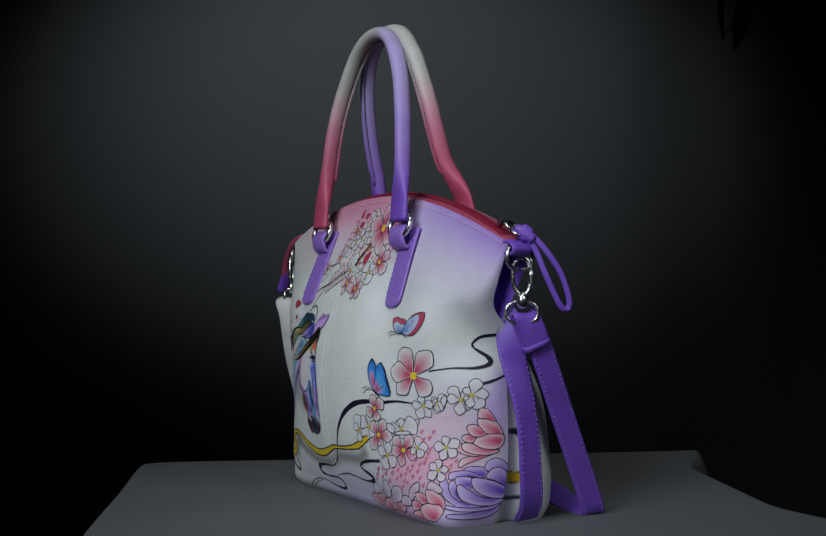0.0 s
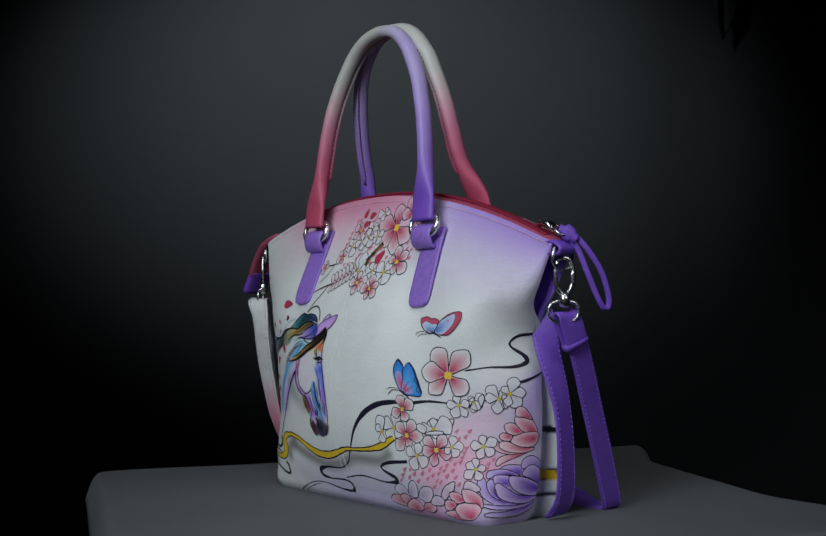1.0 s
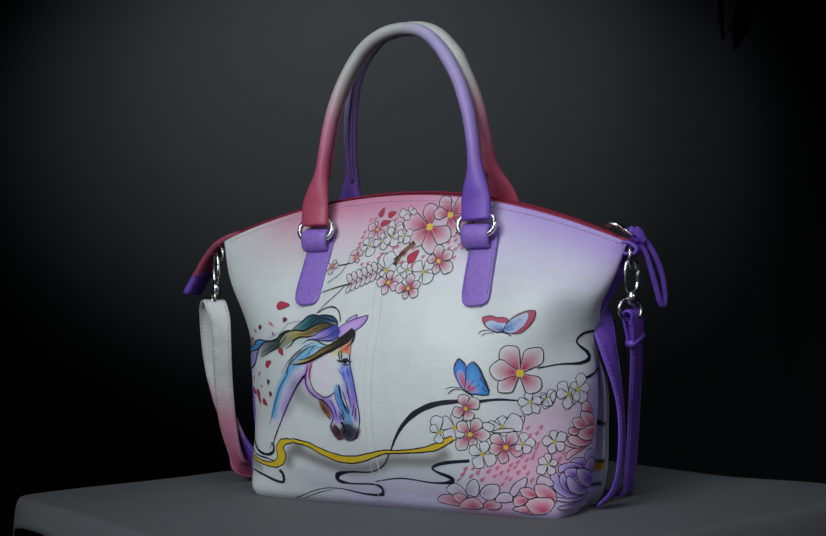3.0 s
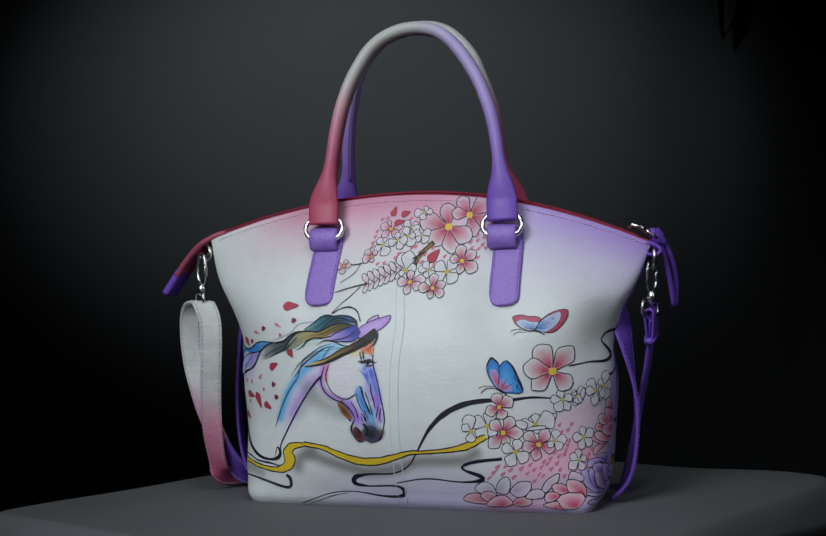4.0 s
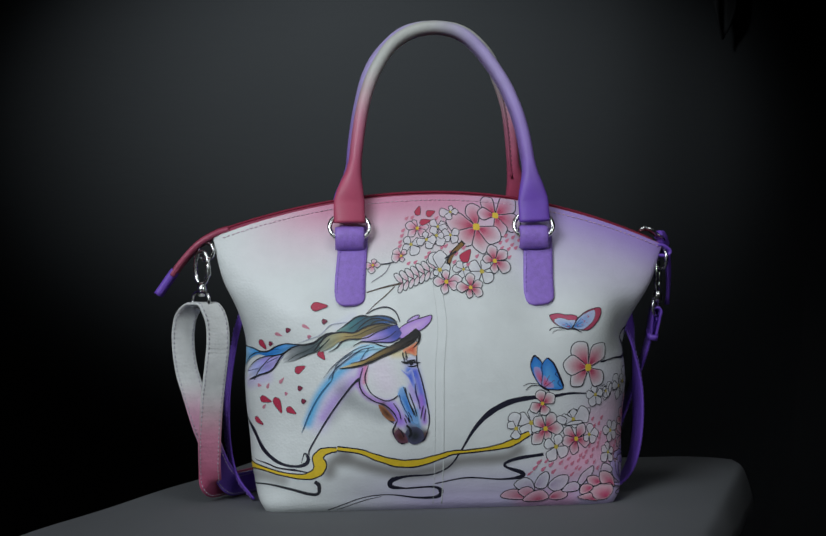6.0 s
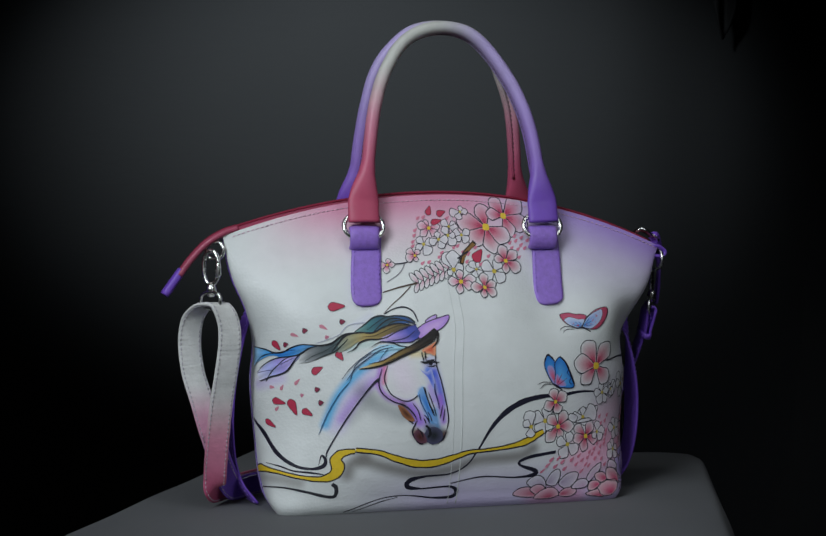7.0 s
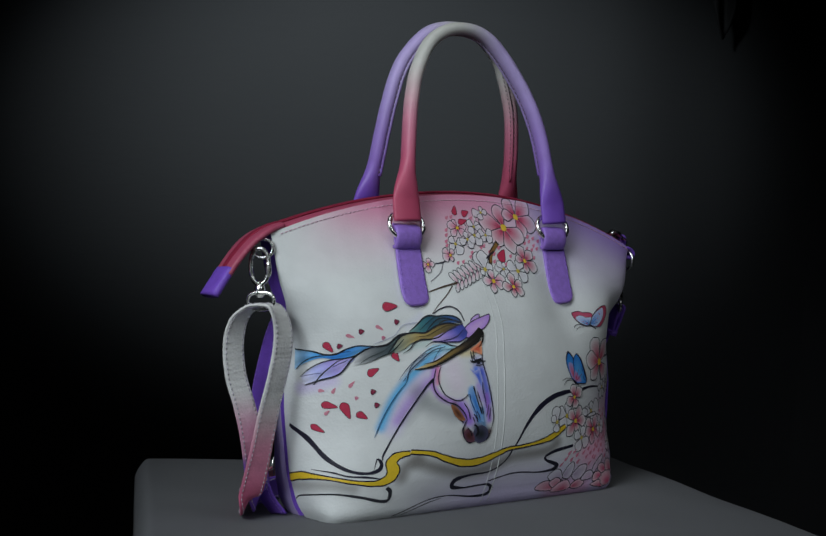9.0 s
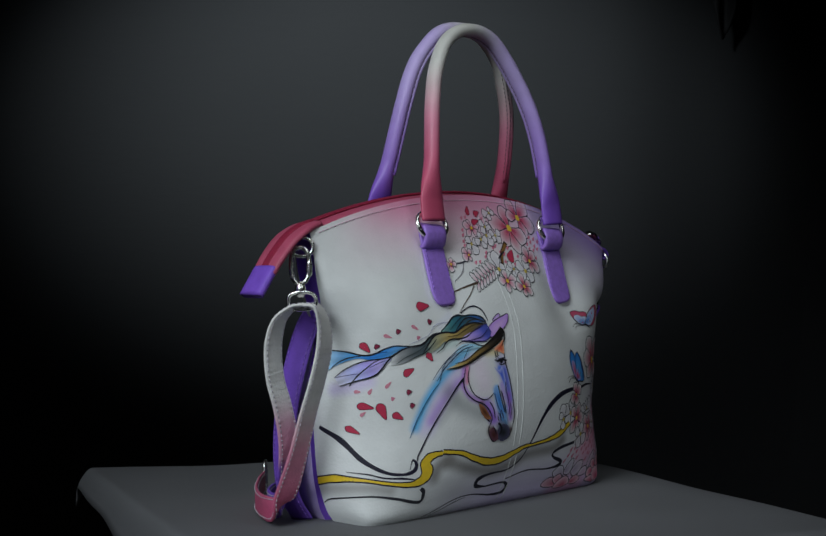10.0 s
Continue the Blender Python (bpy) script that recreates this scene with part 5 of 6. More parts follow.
petal((8.2, 228.2), (11.3, 231.1), 2.7, "#d9839b")
petal((28.2, 233.6), (31.1, 236.5), 2.7, "#d9839b")
petal((20.3, 226.1), (23.4, 228.9), 2.7, "#d9839b")
petal((16.6, 240.8), (19.7, 243.7), 2.7, "#d9839b")
petal((-7.1, 267.1), (-4.0, 269.9), 2.7, "#d9839b")
petal((50.8, 242.4), (53.8, 245.4), 2.7, "#d9839b")
petal((49.2, 247.0), (52.3, 250.1), 2.7, "#d9839b")
petal((55.0, 249.3), (58.1, 252.6), 2.7, "#d9839b")
petal((56.6, 241.8), (59.6, 244.9), 2.7, "#d9839b")
petal((59.7, 245.9), (62.7, 249.1), 2.7, "#d9839b")
petal((62.9, 243.4), (66.0, 246.5), 2.7, "#d9839b")
petal((57.1, 234.3), (60.1, 237.3), 2.7, "#d9839b")
petal((60.4, 252.8), (63.5, 256.0), 2.7, "#d9839b")
petal((65.9, 250.9), (69.0, 254.2), 2.7, "#d9839b")
petal((54.0, 253.6), (57.1, 256.8), 2.7, "#d9839b")
flower((60.3, 86.5), [(58.1, 100.7), (53.3, 91.3), (59.6, 77.3)], "white")
flower((74.2, 91.1), [(77.6, 104.4), (60.9, 96.3), (66.5, 80.6), (80.4, 82.7)], "white")
flower((114.5, 92.8), [(101.7, 92.8), (114.9, 101.8), (131.0, 98.7), (116.0, 85.4)], "white")
flower((96.7, 69.3), [(85.8, 73.8), (100.4, 79.5), (106.9, 61.9), (90.4, 57.7)], "white")
flower((130.5, 78.5), [(132.8, 88.2), (140.8, 79.9), (136.1, 71.4), (124.9, 73.8)], "white")
flower((151.3, 117.5), [(147.1, 122.8), (158.6, 124.8), (157.7, 114.6), (149.9, 109.7)], "white")
flower((138.3, 114.6), [(127.5, 114.7), (135.6, 123.4), (147.0, 117.3), (144.1, 105.8), (133.0, 104.3)], "white")
flower((171.1, 121.9), [(162.2, 132.8), (176.2, 129.1), (176.0, 113.7), (169.0, 109.5), (160.0, 122.6)], "white")
flower((179.8, 126.3), [(184.6, 140.9), (192.9, 127.6), (188.1, 115.0), (177.9, 116.0), (173.8, 132.2)], "white")
flower((157.5, 80.4), [(156.2, 90.1), (167.6, 86.4), (165.4, 73.5), (153.4, 70.8), (146.9, 81.4)], "white")
flower((150.8, 61.2), [(150.8, 70.7), (158.6, 63.1), (154.5, 52.8), (141.7, 54.8), (143.3, 66.1)], "white")
flower((128.8, 139.7), [(113.3, 162.6), (142.8, 161.8), (145.2, 125.0), (113.0, 124.1), (104.2, 142.4)], "pink")
flower((84.3, 107.6), [(81.4, 119.5), (95.1, 114.7), (87.8, 97.6), (73.6, 102.3)], "pink")
flower((87.2, 85.5), [(95.8, 99.0), (103.4, 85.4), (90.3, 75.5), (75.8, 73.3), (77.3, 95.4)], "pink")
flower((116.6, 75.4), [(104.8, 85.5), (125.0, 87.8), (130.2, 71.4), (112.8, 62.4), (102.6, 72.9)], "pink")
paint("lotus_petal", "petal of a white painted blossom", (patch([(78.2, 34.3), (81.5, 43.5), (88.2, 47.5), (90.9, 42.1), (87.4, 32.5)], "#b9a5c4", "#e4dbe6", hub=(80.3, 36.0), fade=0.9, clear=0.45),))
paint("lotus_petal", "petal of a white painted blossom", (patch([(90.1, 34.2), (97.6, 42.8), (107.7, 43.1), (107.0, 35.6), (98.4, 28.9)], "#b9a5c4", "#e4dbe6", hub=(93.0, 35.0), fade=0.9, clear=0.45),))
paint("lotus_petal", "petal of a white painted blossom", (patch([(60.0, 36.2), (67.4, 42.5), (75.0, 40.2), (78.4, 30.8), (69.8, 29.3)], "#b9a5c4", "#e4dbe6", hub=(76.0, 32.4), fade=0.9, clear=0.45),))
paint("lotus_petal", "petal of a pink painted lotus", (patch([(49.4, 25.1), (53.6, 31.1), (64.1, 31.9), (76.4, 24.9), (65.5, 22.4)], "#bf4668", "#e6c2d2", hub=(71.8, 25.6), fade=1.15),))
paint("lotus_petal", "petal of a pink painted lotus", (patch([(91.5, 23.1), (95.8, 28.9), (105.3, 29.7), (107.7, 24.7), (100.8, 21.3)], "#bf4668", "#e6c2d2", hub=(94.0, 23.9), fade=1.15),))
paint("lotus_petal", "petal of a pink painted lotus", (patch([(63.9, 30.1), (70.5, 34.4), (77.0, 31.8), (79.4, 23.2), (71.0, 24.1)], "#bf4668", "#e6c2d2", hub=(77.1, 24.9), fade=1.15),))
paint("lotus_petal", "petal of a pink painted lotus", (patch([(68.6, 21.5), (75.9, 29.1), (85.5, 30.8), (91.5, 24.1), (83.3, 20.5)], "#bf4668", "#e6c2d2", hub=(82.5, 22.0), fade=1.15),))
paint("lotus_petal", "petal of a pink painted lotus", (patch([(184.4, 112.2), (187.3, 115.3), (192.8, 113.6), (197.2, 106.9), (198.3, 103.3), (190.8, 105.6), (184.5, 106.6)], "#cc3a68", "#f2d8e2", hub=(195.9, 105.1), fade=1.5),))
paint("lotus_petal", "petal of a pink painted lotus", (patch([(174.3, 98.0), (177.4, 100.7), (182.7, 100.2), (187.9, 94.6), (189.4, 92.2), (182.3, 90.1), (176.3, 92.5)], "#cc3a68", "#f2d8e2", hub=(186.9, 93.1), fade=1.5),))
paint("lotus_petal", "petal of a pink painted lotus", (patch([(169.9, 89.0), (172.6, 92.1), (177.0, 91.4), (180.7, 89.3), (178.3, 85.2), (172.4, 85.9)], "#cc3a68", "#f2d8e2", hub=(179.0, 89.2), fade=1.5),))
paint("lotus_petal", "petal of a pink painted lotus", (patch([(166.9, 66.0), (169.8, 71.3), (177.6, 73.7), (190.6, 75.0), (197.8, 75.9), (187.1, 72.1), (174.2, 67.4), (168.8, 64.3)], "#cc3a68", "#f2d8e2", hub=(191.7, 74.6), fade=1.5),))
paint("lotus_petal", "petal of a pink painted lotus", (patch([(162.8, 84.8), (165.8, 86.6), (169.4, 84.8), (172.2, 80.3), (183.9, 75.4), (180.6, 73.5), (170.0, 75.7), (164.2, 80.3)], "#cc3a68", "#f2d8e2", hub=(179.9, 76.9), fade=1.5),))
paint("lotus_petal", "petal of a pink painted lotus", (patch([(169.8, 82.5), (173.1, 85.1), (180.7, 83.6), (188.8, 79.7), (201.4, 78.0), (194.1, 74.8), (182.3, 75.0), (172.3, 78.0)], "#cc3a68", "#f2d8e2", hub=(195.2, 78.7), fade=1.5),))
paint("lotus_petal", "petal of a pink painted lotus", (patch([(183.2, 105.0), (187.6, 106.5), (197.4, 104.0), (202.6, 96.9), (204.7, 88.8), (197.1, 90.9), (187.9, 93.8), (184.2, 98.6)], "#cc3a68", "#f2d8e2", hub=(200.7, 91.6), fade=1.5),))
paint("lotus_petal", "petal of a pink painted lotus", (patch([(178.8, 85.5), (182.3, 89.7), (190.3, 92.1), (203.7, 91.7), (205.2, 86.3), (200.3, 79.7), (188.8, 79.7), (182.3, 82.3)], "#cc3a68", "#f2d8e2", hub=(200.6, 86.3), fade=1.5),))
paint("lotus_petal", "petal of a white painted blossom", (patch([(116.9, 36.6), (120.8, 44.0), (128.0, 49.1), (132.5, 50.2), (131.2, 44.2), (127.5, 40.8), (120.6, 34.3)], "#d7b0d0", "#e6dde9", hub=(122.1, 36.9), fade=0.9, clear=0.45),))
paint("lotus_petal", "petal of a white painted blossom", (patch([(140.0, 46.2), (142.8, 51.6), (149.5, 50.4), (154.1, 46.2), (151.5, 43.1), (141.2, 44.0)], "#d7b0d0", "#e6dde9", hub=(142.9, 45.0), fade=0.9, clear=0.45),))
paint("lotus_petal", "petal of a white painted blossom", (patch([(103.2, 28.8), (107.4, 35.6), (114.4, 37.2), (118.9, 33.8), (116.1, 29.0)], "#d7b0d0", "#e6dde9", hub=(115.0, 30.1), fade=0.9, clear=0.45),))
paint("lotus_petal", "petal of a pink painted lotus", (patch([(125.8, 40.6), (133.1, 42.0), (138.8, 38.7), (139.4, 35.0), (133.1, 32.3), (127.3, 34.7)], "#d43f72", "#f3d5df", hub=(137.5, 35.6), fade=1.4),))
paint("lotus_petal", "petal of a pink painted lotus", (patch([(119.2, 31.5), (122.3, 34.5), (128.8, 34.1), (131.2, 30.6), (125.2, 26.3), (119.5, 26.2)], "#d43f72", "#f3d5df", hub=(129.2, 30.6), fade=1.4),))
paint("lotus_petal", "petal of a pink painted lotus", (patch([(117.7, 23.7), (128.6, 26.6), (131.6, 22.4), (135.6, 19.0), (127.2, 20.2), (120.0, 21.7)], "#d43f72", "#f3d5df", hub=(133.2, 20.0), fade=1.4),))
paint("lotus_petal", "petal of a pink painted lotus", (patch([(138.0, 43.0), (141.3, 45.2), (148.6, 43.7), (154.4, 38.0), (154.1, 29.4), (150.0, 33.5), (139.7, 34.3)], "#d43f72", "#f3d5df", hub=(152.0, 31.9), fade=1.4),))
paint("lotus_petal", "petal of a pink painted lotus", (patch([(128.9, 28.1), (133.9, 32.3), (142.6, 33.8), (151.1, 32.1), (152.8, 27.1), (145.3, 20.1), (135.9, 19.4), (131.2, 23.1)], "#d43f72", "#f3d5df", hub=(144.4, 22.3), fade=1.4),))
paint("lotus_petal", "petal of a purple painted lotus", (patch([(170.9, 62.3), (177.2, 65.1), (188.9, 63.6), (191.0, 56.6), (180.4, 56.6), (173.9, 59.3)], "#6a38c0", "#dac6f2", hub=(187.6, 57.8), fade=1.5),))
paint("lotus_petal", "petal of a purple painted lotus", (patch([(159.6, 58.7), (163.4, 60.9), (174.0, 61.7), (183.8, 57.9), (187.3, 55.4), (173.8, 57.0), (164.6, 55.1), (159.8, 54.3)], "#6a38c0", "#dac6f2", hub=(181.9, 56.2), fade=1.5),))
paint("lotus_petal", "petal of a purple painted lotus", (patch([(189.0, 62.1), (190.6, 68.9), (198.8, 71.7), (207.0, 67.3), (211.2, 58.8), (209.7, 49.4), (204.8, 56.0), (196.5, 59.9)], "#6a38c0", "#dac6f2", hub=(212.2, 53.1), fade=1.5),))
paint("lotus_petal", "petal of a purple painted lotus", (patch([(190.1, 55.9), (194.4, 62.4), (202.2, 63.2), (209.6, 57.1), (208.7, 46.2), (213.6, 43.4), (199.2, 51.9)], "#6a38c0", "#dac6f2", hub=(208.8, 46.5), fade=1.5),))
paint("lotus_petal", "petal of a purple painted lotus", (patch([(152.1, 52.7), (155.0, 56.1), (158.4, 52.9), (161.1, 44.0), (168.5, 36.3), (181.1, 30.7), (167.9, 31.9), (156.4, 37.3), (152.6, 45.4)], "#6a38c0", "#dac6f2", hub=(174.1, 34.8), fade=1.5),))
paint("lotus_petal", "petal of a purple painted lotus", (patch([(159.4, 49.9), (162.9, 53.6), (167.2, 49.8), (165.0, 43.9), (168.5, 36.3), (161.5, 41.0)], "#6a38c0", "#dac6f2", hub=(167.2, 39.1), fade=1.5),))
paint("lotus_petal", "petal of a purple painted lotus", (patch([(164.6, 55.1), (169.2, 57.1), (178.7, 55.3), (177.6, 47.9), (167.1, 48.4)], "#6a38c0", "#dac6f2", hub=(175.7, 49.4), fade=1.5),))
paint("lotus_petal", "petal of a purple painted lotus", (patch([(155.3, 23.9), (160.0, 26.5), (174.9, 26.8), (192.0, 29.5), (204.5, 31.4), (196.8, 24.9), (183.8, 21.6), (165.4, 22.4)], "#6a38c0", "#dac6f2", hub=(196.8, 29.6), fade=1.5),))
paint("lotus_petal", "petal of a purple painted lotus", (patch([(152.9, 33.6), (167.9, 31.9), (187.5, 31.2), (202.8, 33.6), (193.1, 28.6), (171.0, 28.4), (158.0, 30.0)], "#6a38c0", "#dac6f2", hub=(194.2, 33.0), fade=1.5),))
paint("lotus_petal", "petal of a purple painted lotus", (patch([(165.9, 48.4), (168.9, 50.5), (175.0, 46.5), (187.0, 39.3), (206.3, 36.7), (195.8, 32.0), (181.1, 33.0), (168.8, 37.7), (166.2, 43.8)], "#6a38c0", "#dac6f2", hub=(197.0, 38.0), fade=1.5),))
paint("lotus_petal", "petal of a purple painted lotus", (patch([(177.8, 55.3), (189.3, 54.5), (201.5, 50.2), (212.4, 42.5), (203.5, 37.3), (189.1, 39.9), (180.1, 46.1)], "#6a38c0", "#dac6f2", hub=(205.9, 43.4), fade=1.5),))
paint("lotus_petal", "petal of a white painted blossom", (patch([(108.2, 96.5), (112.5, 101.1), (119.0, 100.6), (120.4, 95.1), (116.1, 90.6), (110.4, 90.9)], "#d2ccd6", "#e2dfe5", hub=(115.6, 92.2), fade=0.9, clear=0.45),))
paint("lotus_petal", "petal of a white painted blossom", (patch([(121.4, 98.2), (126.3, 101.1), (133.1, 102.1), (130.3, 94.1), (124.1, 89.2), (122.0, 92.9)], "#d2ccd6", "#e2dfe5", hub=(124.7, 91.3), fade=0.9, clear=0.45),))
paint("lotus_petal", "petal of a white painted blossom", (patch([(98.1, 95.0), (102.1, 96.4), (108.0, 93.4), (105.3, 88.7), (99.2, 90.6)], "#d2ccd6", "#e2dfe5", hub=(106.4, 93.2), fade=0.9, clear=0.45),))
paint("lotus_petal", "petal of a white painted blossom", (patch([(106.9, 88.8), (112.9, 91.0), (122.7, 91.4), (121.8, 88.6), (108.5, 87.7)], "#d2ccd6", "#e2dfe5", hub=(119.6, 88.8), fade=0.9, clear=0.45),))
paint("lotus_petal", "petal of a white painted blossom", (patch([(146.2, 117.5), (148.8, 121.5), (154.0, 122.1), (154.7, 118.7), (148.1, 114.4)], "#d2ccd6", "#e2dfe5", hub=(148.7, 115.8), fade=0.9, clear=0.45),))
paint("lotus_petal", "petal of a white painted blossom", (patch([(147.8, 114.1), (151.1, 119.2), (155.2, 118.2), (156.2, 112.5), (151.2, 111.1)], "#d2ccd6", "#e2dfe5", hub=(149.1, 114.3), fade=0.9, clear=0.45),))
paint("lotus_petal", "petal of a white painted blossom", (patch([(154.7, 121.8), (158.3, 125.1), (159.6, 121.2), (157.1, 114.8), (155.1, 117.9)], "#d2ccd6", "#e2dfe5", hub=(157.1, 116.4), fade=0.9, clear=0.45),))
paint("lotus_petal", "petal of a white painted blossom", (patch([(173.8, 124.9), (177.6, 124.6), (179.3, 118.6), (176.6, 113.0), (174.5, 116.9)], "#d2ccd6", "#e2dfe5", hub=(175.1, 117.7), fade=0.9, clear=0.45),))
petal((79.6, 54.9), (83.7, 58.6), 2.9, "#d8809a")
petal((76.0, 50.0), (80.3, 53.7), 2.5, "#d8809a")
petal((90.3, 52.4), (94.2, 56.0), 2.9, "#d8809a")
petal((99.4, 53.8), (103.2, 57.3), 2.6, "#d8809a")
petal((107.3, 56.9), (110.9, 60.2), 2.6, "#d8809a")
petal((104.5, 49.5), (108.2, 52.9), 2.2, "#d8809a")
petal((92.9, 46.0), (97.0, 49.6), 2.9, "#d8809a")
petal((114.3, 48.6), (117.8, 52.1), 2.0, "#d8809a")
petal((116.5, 55.0), (120.0, 58.3), 2.2, "#d8809a")
petal((118.9, 59.6), (122.2, 62.9), 2.4, "#d8809a")
petal((124.7, 62.2), (127.9, 65.4), 2.7, "#d8809a")
petal((132.2, 64.0), (135.2, 67.2), 2.2, "#d8809a")
petal((129.9, 58.2), (133.1, 61.4), 2.8, "#d8809a")
petal((124.4, 53.4), (127.8, 56.8), 2.9, "#d8809a")
petal((132.2, 52.7), (135.4, 56.0), 2.1, "#d8809a")
petal((135.3, 47.4), (138.4, 50.6), 2.5, "#d8809a")
petal((117.6, 47.6), (121.1, 51.0), 2.0, "#d8809a")
petal((109.9, 42.8), (113.8, 46.4), 2.3, "#d8809a")
petal((71.7, 44.9), (76.2, 48.6), 2.0, "#d8809a")
petal((83.7, 48.6), (87.8, 52.2), 2.9, "#d8809a")
petal((134.2, 91.1), (137.2, 94.4), 2.4, "#d8809a")
petal((145.2, 91.7), (148.1, 94.9), 2.8, "#d8809a")
petal((135.8, 84.7), (138.7, 87.9), 2.7, "#d8809a")
petal((141.5, 86.7), (144.5, 89.9), 2.8, "#d8809a")
petal((140.6, 73.9), (143.6, 77.1), 2.2, "#d8809a")
petal((138.7, 69.6), (141.6, 72.8), 2.1, "#d8809a")
petal((137.1, 66.0), (140.2, 69.2), 2.5, "#d8809a")
petal((160.0, 65.1), (162.8, 68.1), 2.2, "#d8809a")
petal((164.4, 68.6), (167.4, 71.5), 2.7, "#d8809a")
petal((158.9, 60.8), (161.9, 63.8), 2.4, "#d8809a")
petal((121.9, 57.7), (125.3, 60.9), 2.5, "#d8809a")
petal((142.5, 77.5), (145.5, 80.7), 2.8, "#d8809a")
petal((110.4, 52.7), (113.9, 56.1), 2.5, "#d8809a")
petal((86.4, 55.6), (90.3, 59.2), 2.1, "#d8809a")
petal((128.6, 67.2), (131.8, 70.5), 2.1, "#d8809a")
paint("painted_butterfly", "blue and pink painted butterfly", (
    patch([(91.2, 185.0), (94.8, 186.8), (100.1, 187.7), (105.3, 186.9), (111.3, 187.5), (115.6, 186.0), (113.2, 181.4), (109.7, 175.7), (105.2, 174.0), (100.8, 175.4), (95.6, 177.6), (92.4, 181.2)], "#cf5f7c", "#c04a68", edge=0.7),
    patch([(94.2, 180.6), (98.2, 183.5), (102.7, 183.6), (107.0, 182.4), (113.3, 182.7), (110.5, 177.2), (107.4, 174.6), (103.0, 175.1), (97.8, 177.0)], "#3f93de", "#cfd9ee", hub=(108.5, 175.6), edge=0.35, fade=0.9),
    patch([(110.9, 175.7), (114.5, 183.1), (119.6, 188.3), (126.1, 193.0), (134.1, 196.4), (138.8, 196.6), (138.7, 192.0), (136.2, 186.8), (131.7, 180.7), (126.2, 175.6), (120.9, 174.1), (115.6, 174.5)], "#c95874", "#b8435f", edge=0.7),
    patch([(111.2, 176.2), (114.8, 182.8), (120.3, 188.1), (127.6, 192.4), (132.3, 194.2), (132.6, 189.7), (129.6, 183.7), (124.6, 178.4), (119.4, 174.8), (114.1, 174.8)], "#3a92e0", "#c8d2ec", hub=(112.1, 176.9), edge=0.35, fade=0.9),
    line([(104.5, 173.6), (111.2, 174.9), (118.6, 171.8)], [0.8, 1.8, 0.6]),
    line([(111.5, 176.8), (120.3, 182.0)], 0.5, "#2a6ab0"),
    line([(111.5, 177.1), (119.3, 185.4)], 0.5, "#2a6ab0"),
    line([(111.9, 176.2), (121.6, 178.6)], 0.5, "#2a6ab0"),
    line([(109.4, 176.0), (103.9, 179.8)], 0.5, "#2a6ab0"),
    line([(109.7, 176.7), (107.7, 180.9)], 0.5, "#2a6ab0"),
    line([(108.5, 175.3), (100.8, 177.2)], 0.5, "#2a6ab0"),
    line([(103.7, 174.0), (96.3, 175.0), (91.1, 173.5), (89.2, 171.0)], 0.6),
    line([(103.0, 173.0), (97.1, 172.6), (93.4, 171.0), (92.4, 168.9)], 0.5),
))
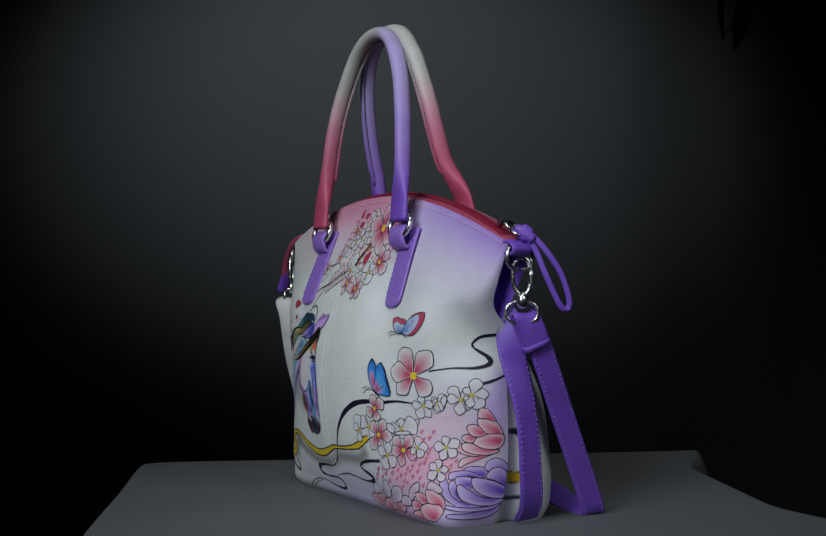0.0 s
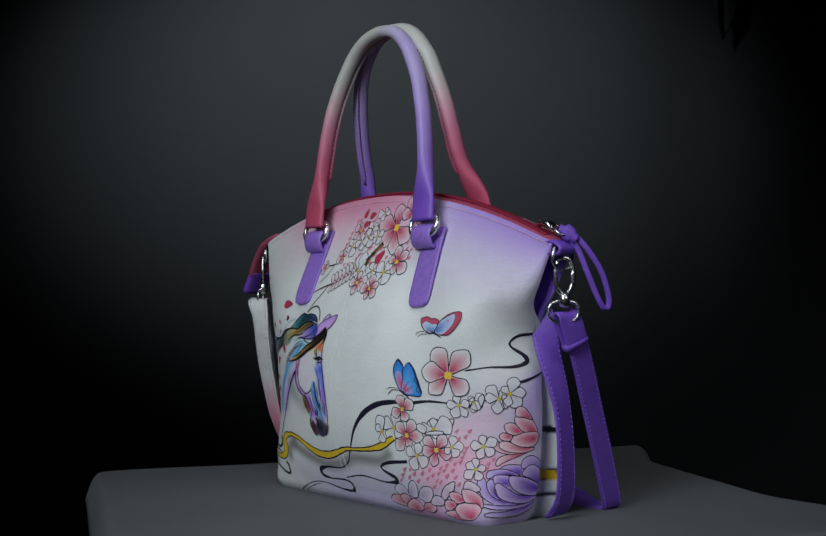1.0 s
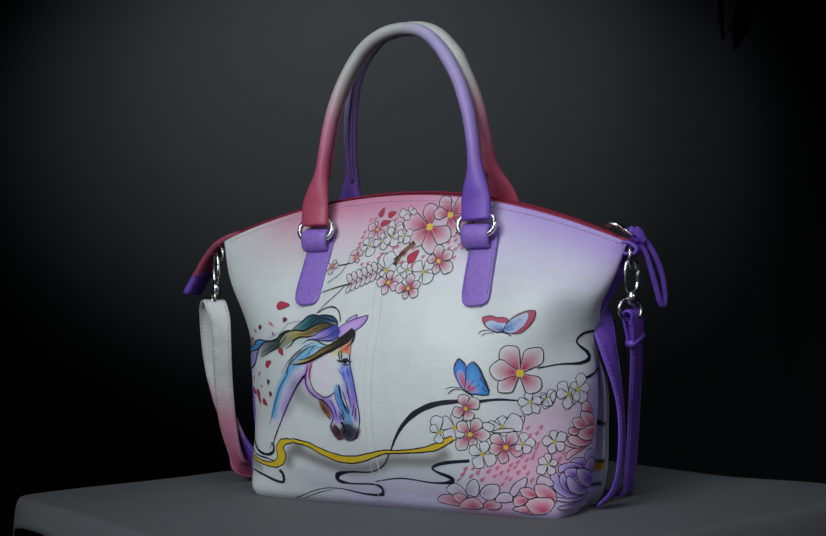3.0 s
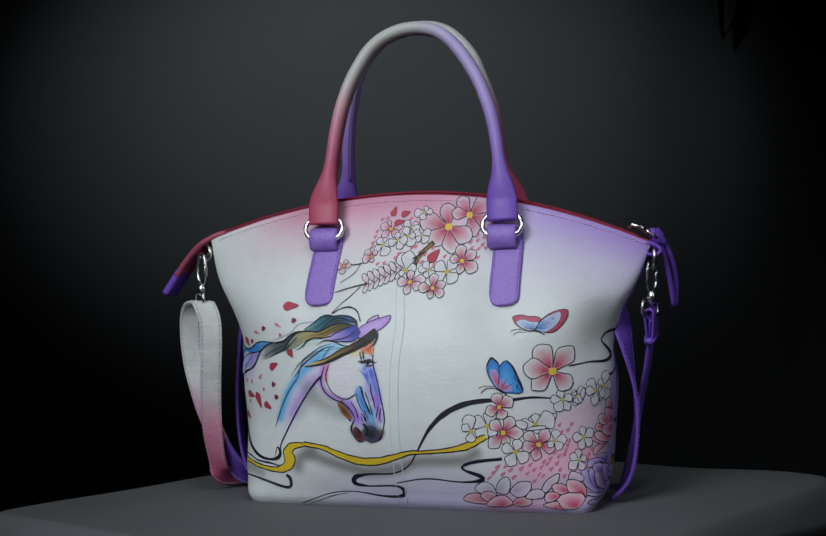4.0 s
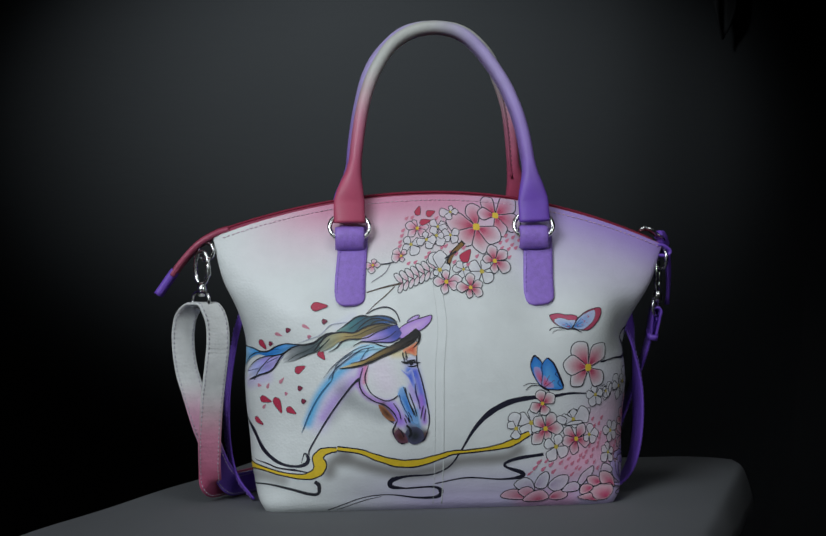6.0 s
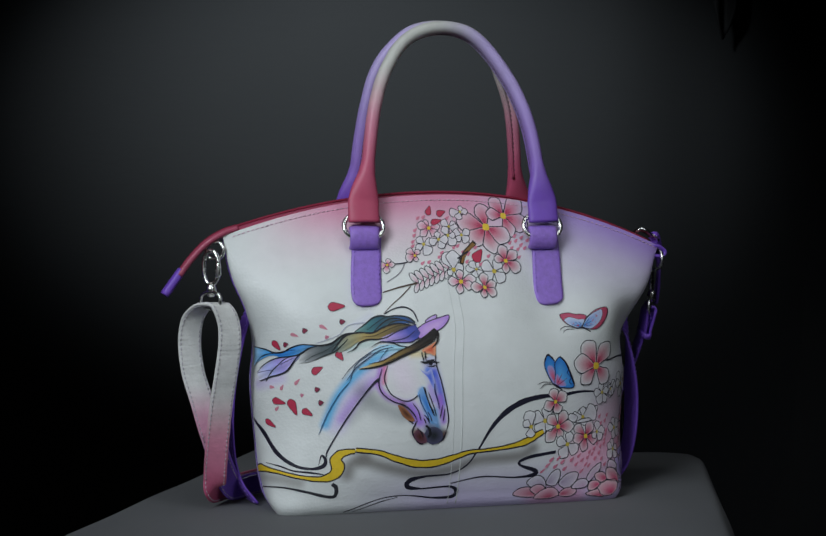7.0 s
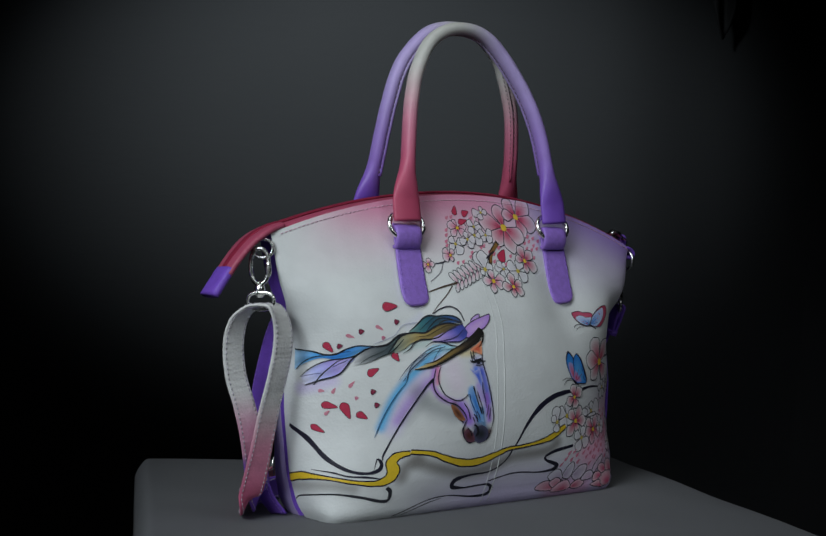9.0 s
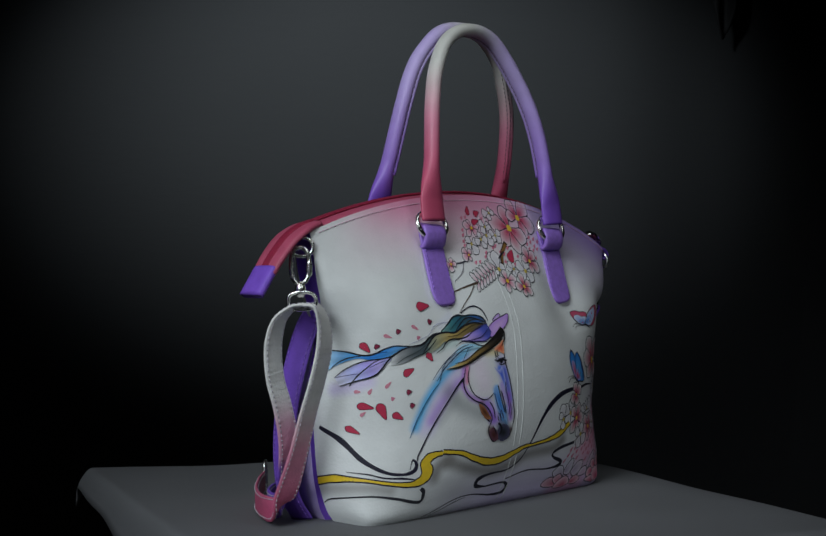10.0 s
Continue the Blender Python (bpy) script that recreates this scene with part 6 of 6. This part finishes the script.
paint("painted_butterfly", "blue and pink painted butterfly", (
    patch([(83.3, 122.6), (76.1, 132.4), (73.2, 142.0), (76.5, 149.0), (83.1, 144.2), (84.7, 133.0)], "#3f9ae6", "#1f6fc8"),
    patch([(83.3, 123.5), (77.5, 131.6), (76.4, 138.8), (81.4, 139.0), (84.2, 132.1)], "#d9506e", "#9aa6e0", hub=(82.9, 128.4), edge=0, fade=1.2),
    patch([(84.5, 121.4), (84.1, 133.0), (84.0, 142.0), (89.2, 147.4), (94.8, 141.9), (100.8, 132.2), (104.1, 123.4), (102.1, 119.7), (93.6, 119.8)], "#5fb2f0", "#2277d0", hub=(90.3, 126.8)),
    patch([(84.5, 122.3), (85.5, 132.2), (89.5, 129.0), (94.4, 124.9), (94.7, 121.3)], "#e0506e", "#8fa6e6", hub=(86.7, 125.2), edge=0, fade=1.2),
    line([(94.8, 141.9), (98.0, 136.4), (96.6, 133.2), (100.5, 129.0), (98.9, 125.2), (102.5, 122.0)], 0.9, "#123a78"),
    line([(89.2, 147.4), (95.6, 141.1), (104.1, 123.0)], [1.3, 1.8, 1.8]),
    line([(73.2, 142.0), (76.5, 149.0), (83.1, 144.2)], [0.9, 1.8, 0.9]),
    line([(81.4, 123.8), (86.4, 121.1), (90.8, 118.3)], [1.3, 2.2, 0.9]),
    line([(85.7, 122.8), (91.4, 132.8)], 0.6, "#7a2b58"),
    line([(86.3, 121.9), (96.5, 128.6)], 0.6, "#7a2b58"),
    line([(81.4, 123.3), (73.8, 123.2), (69.0, 119.3)], 0.7),
    line([(81.3, 124.7), (72.4, 125.3), (66.6, 123.1)], 0.5),
))

# middle seam of the panel and the stitching under its upper edge
SEAM = np.linspace(20, 270, 60)
for off in (0.0, -7.5):
    p = on_panel(np.full(60, off - 2.0), SEAM, 0.0001)
    mesh_part("seam", *sweep(p, (1, 0, 0), 0.0005 if off == 0 else 0.0003, 0.0002, sides=6, power=2), material("seam_leather", hexa("#d3d7d5"), 0.55), front_panel)
edge = on_panel(np.linspace(-196, 203, 200), np.full(200, TOP * 1000 - 5.0), 0.0003)
stitches("stitching", edge, (0, -0.9, 0.4), material("edge_thread", hexa("#dcb9cb"), 0.7), front_panel)


def motions():
    for thing in (handbag, turntable):
        walk(thing, [(t, pose(0, 0, 0, 0, 0, a)) for t, a in TURN])


motions()
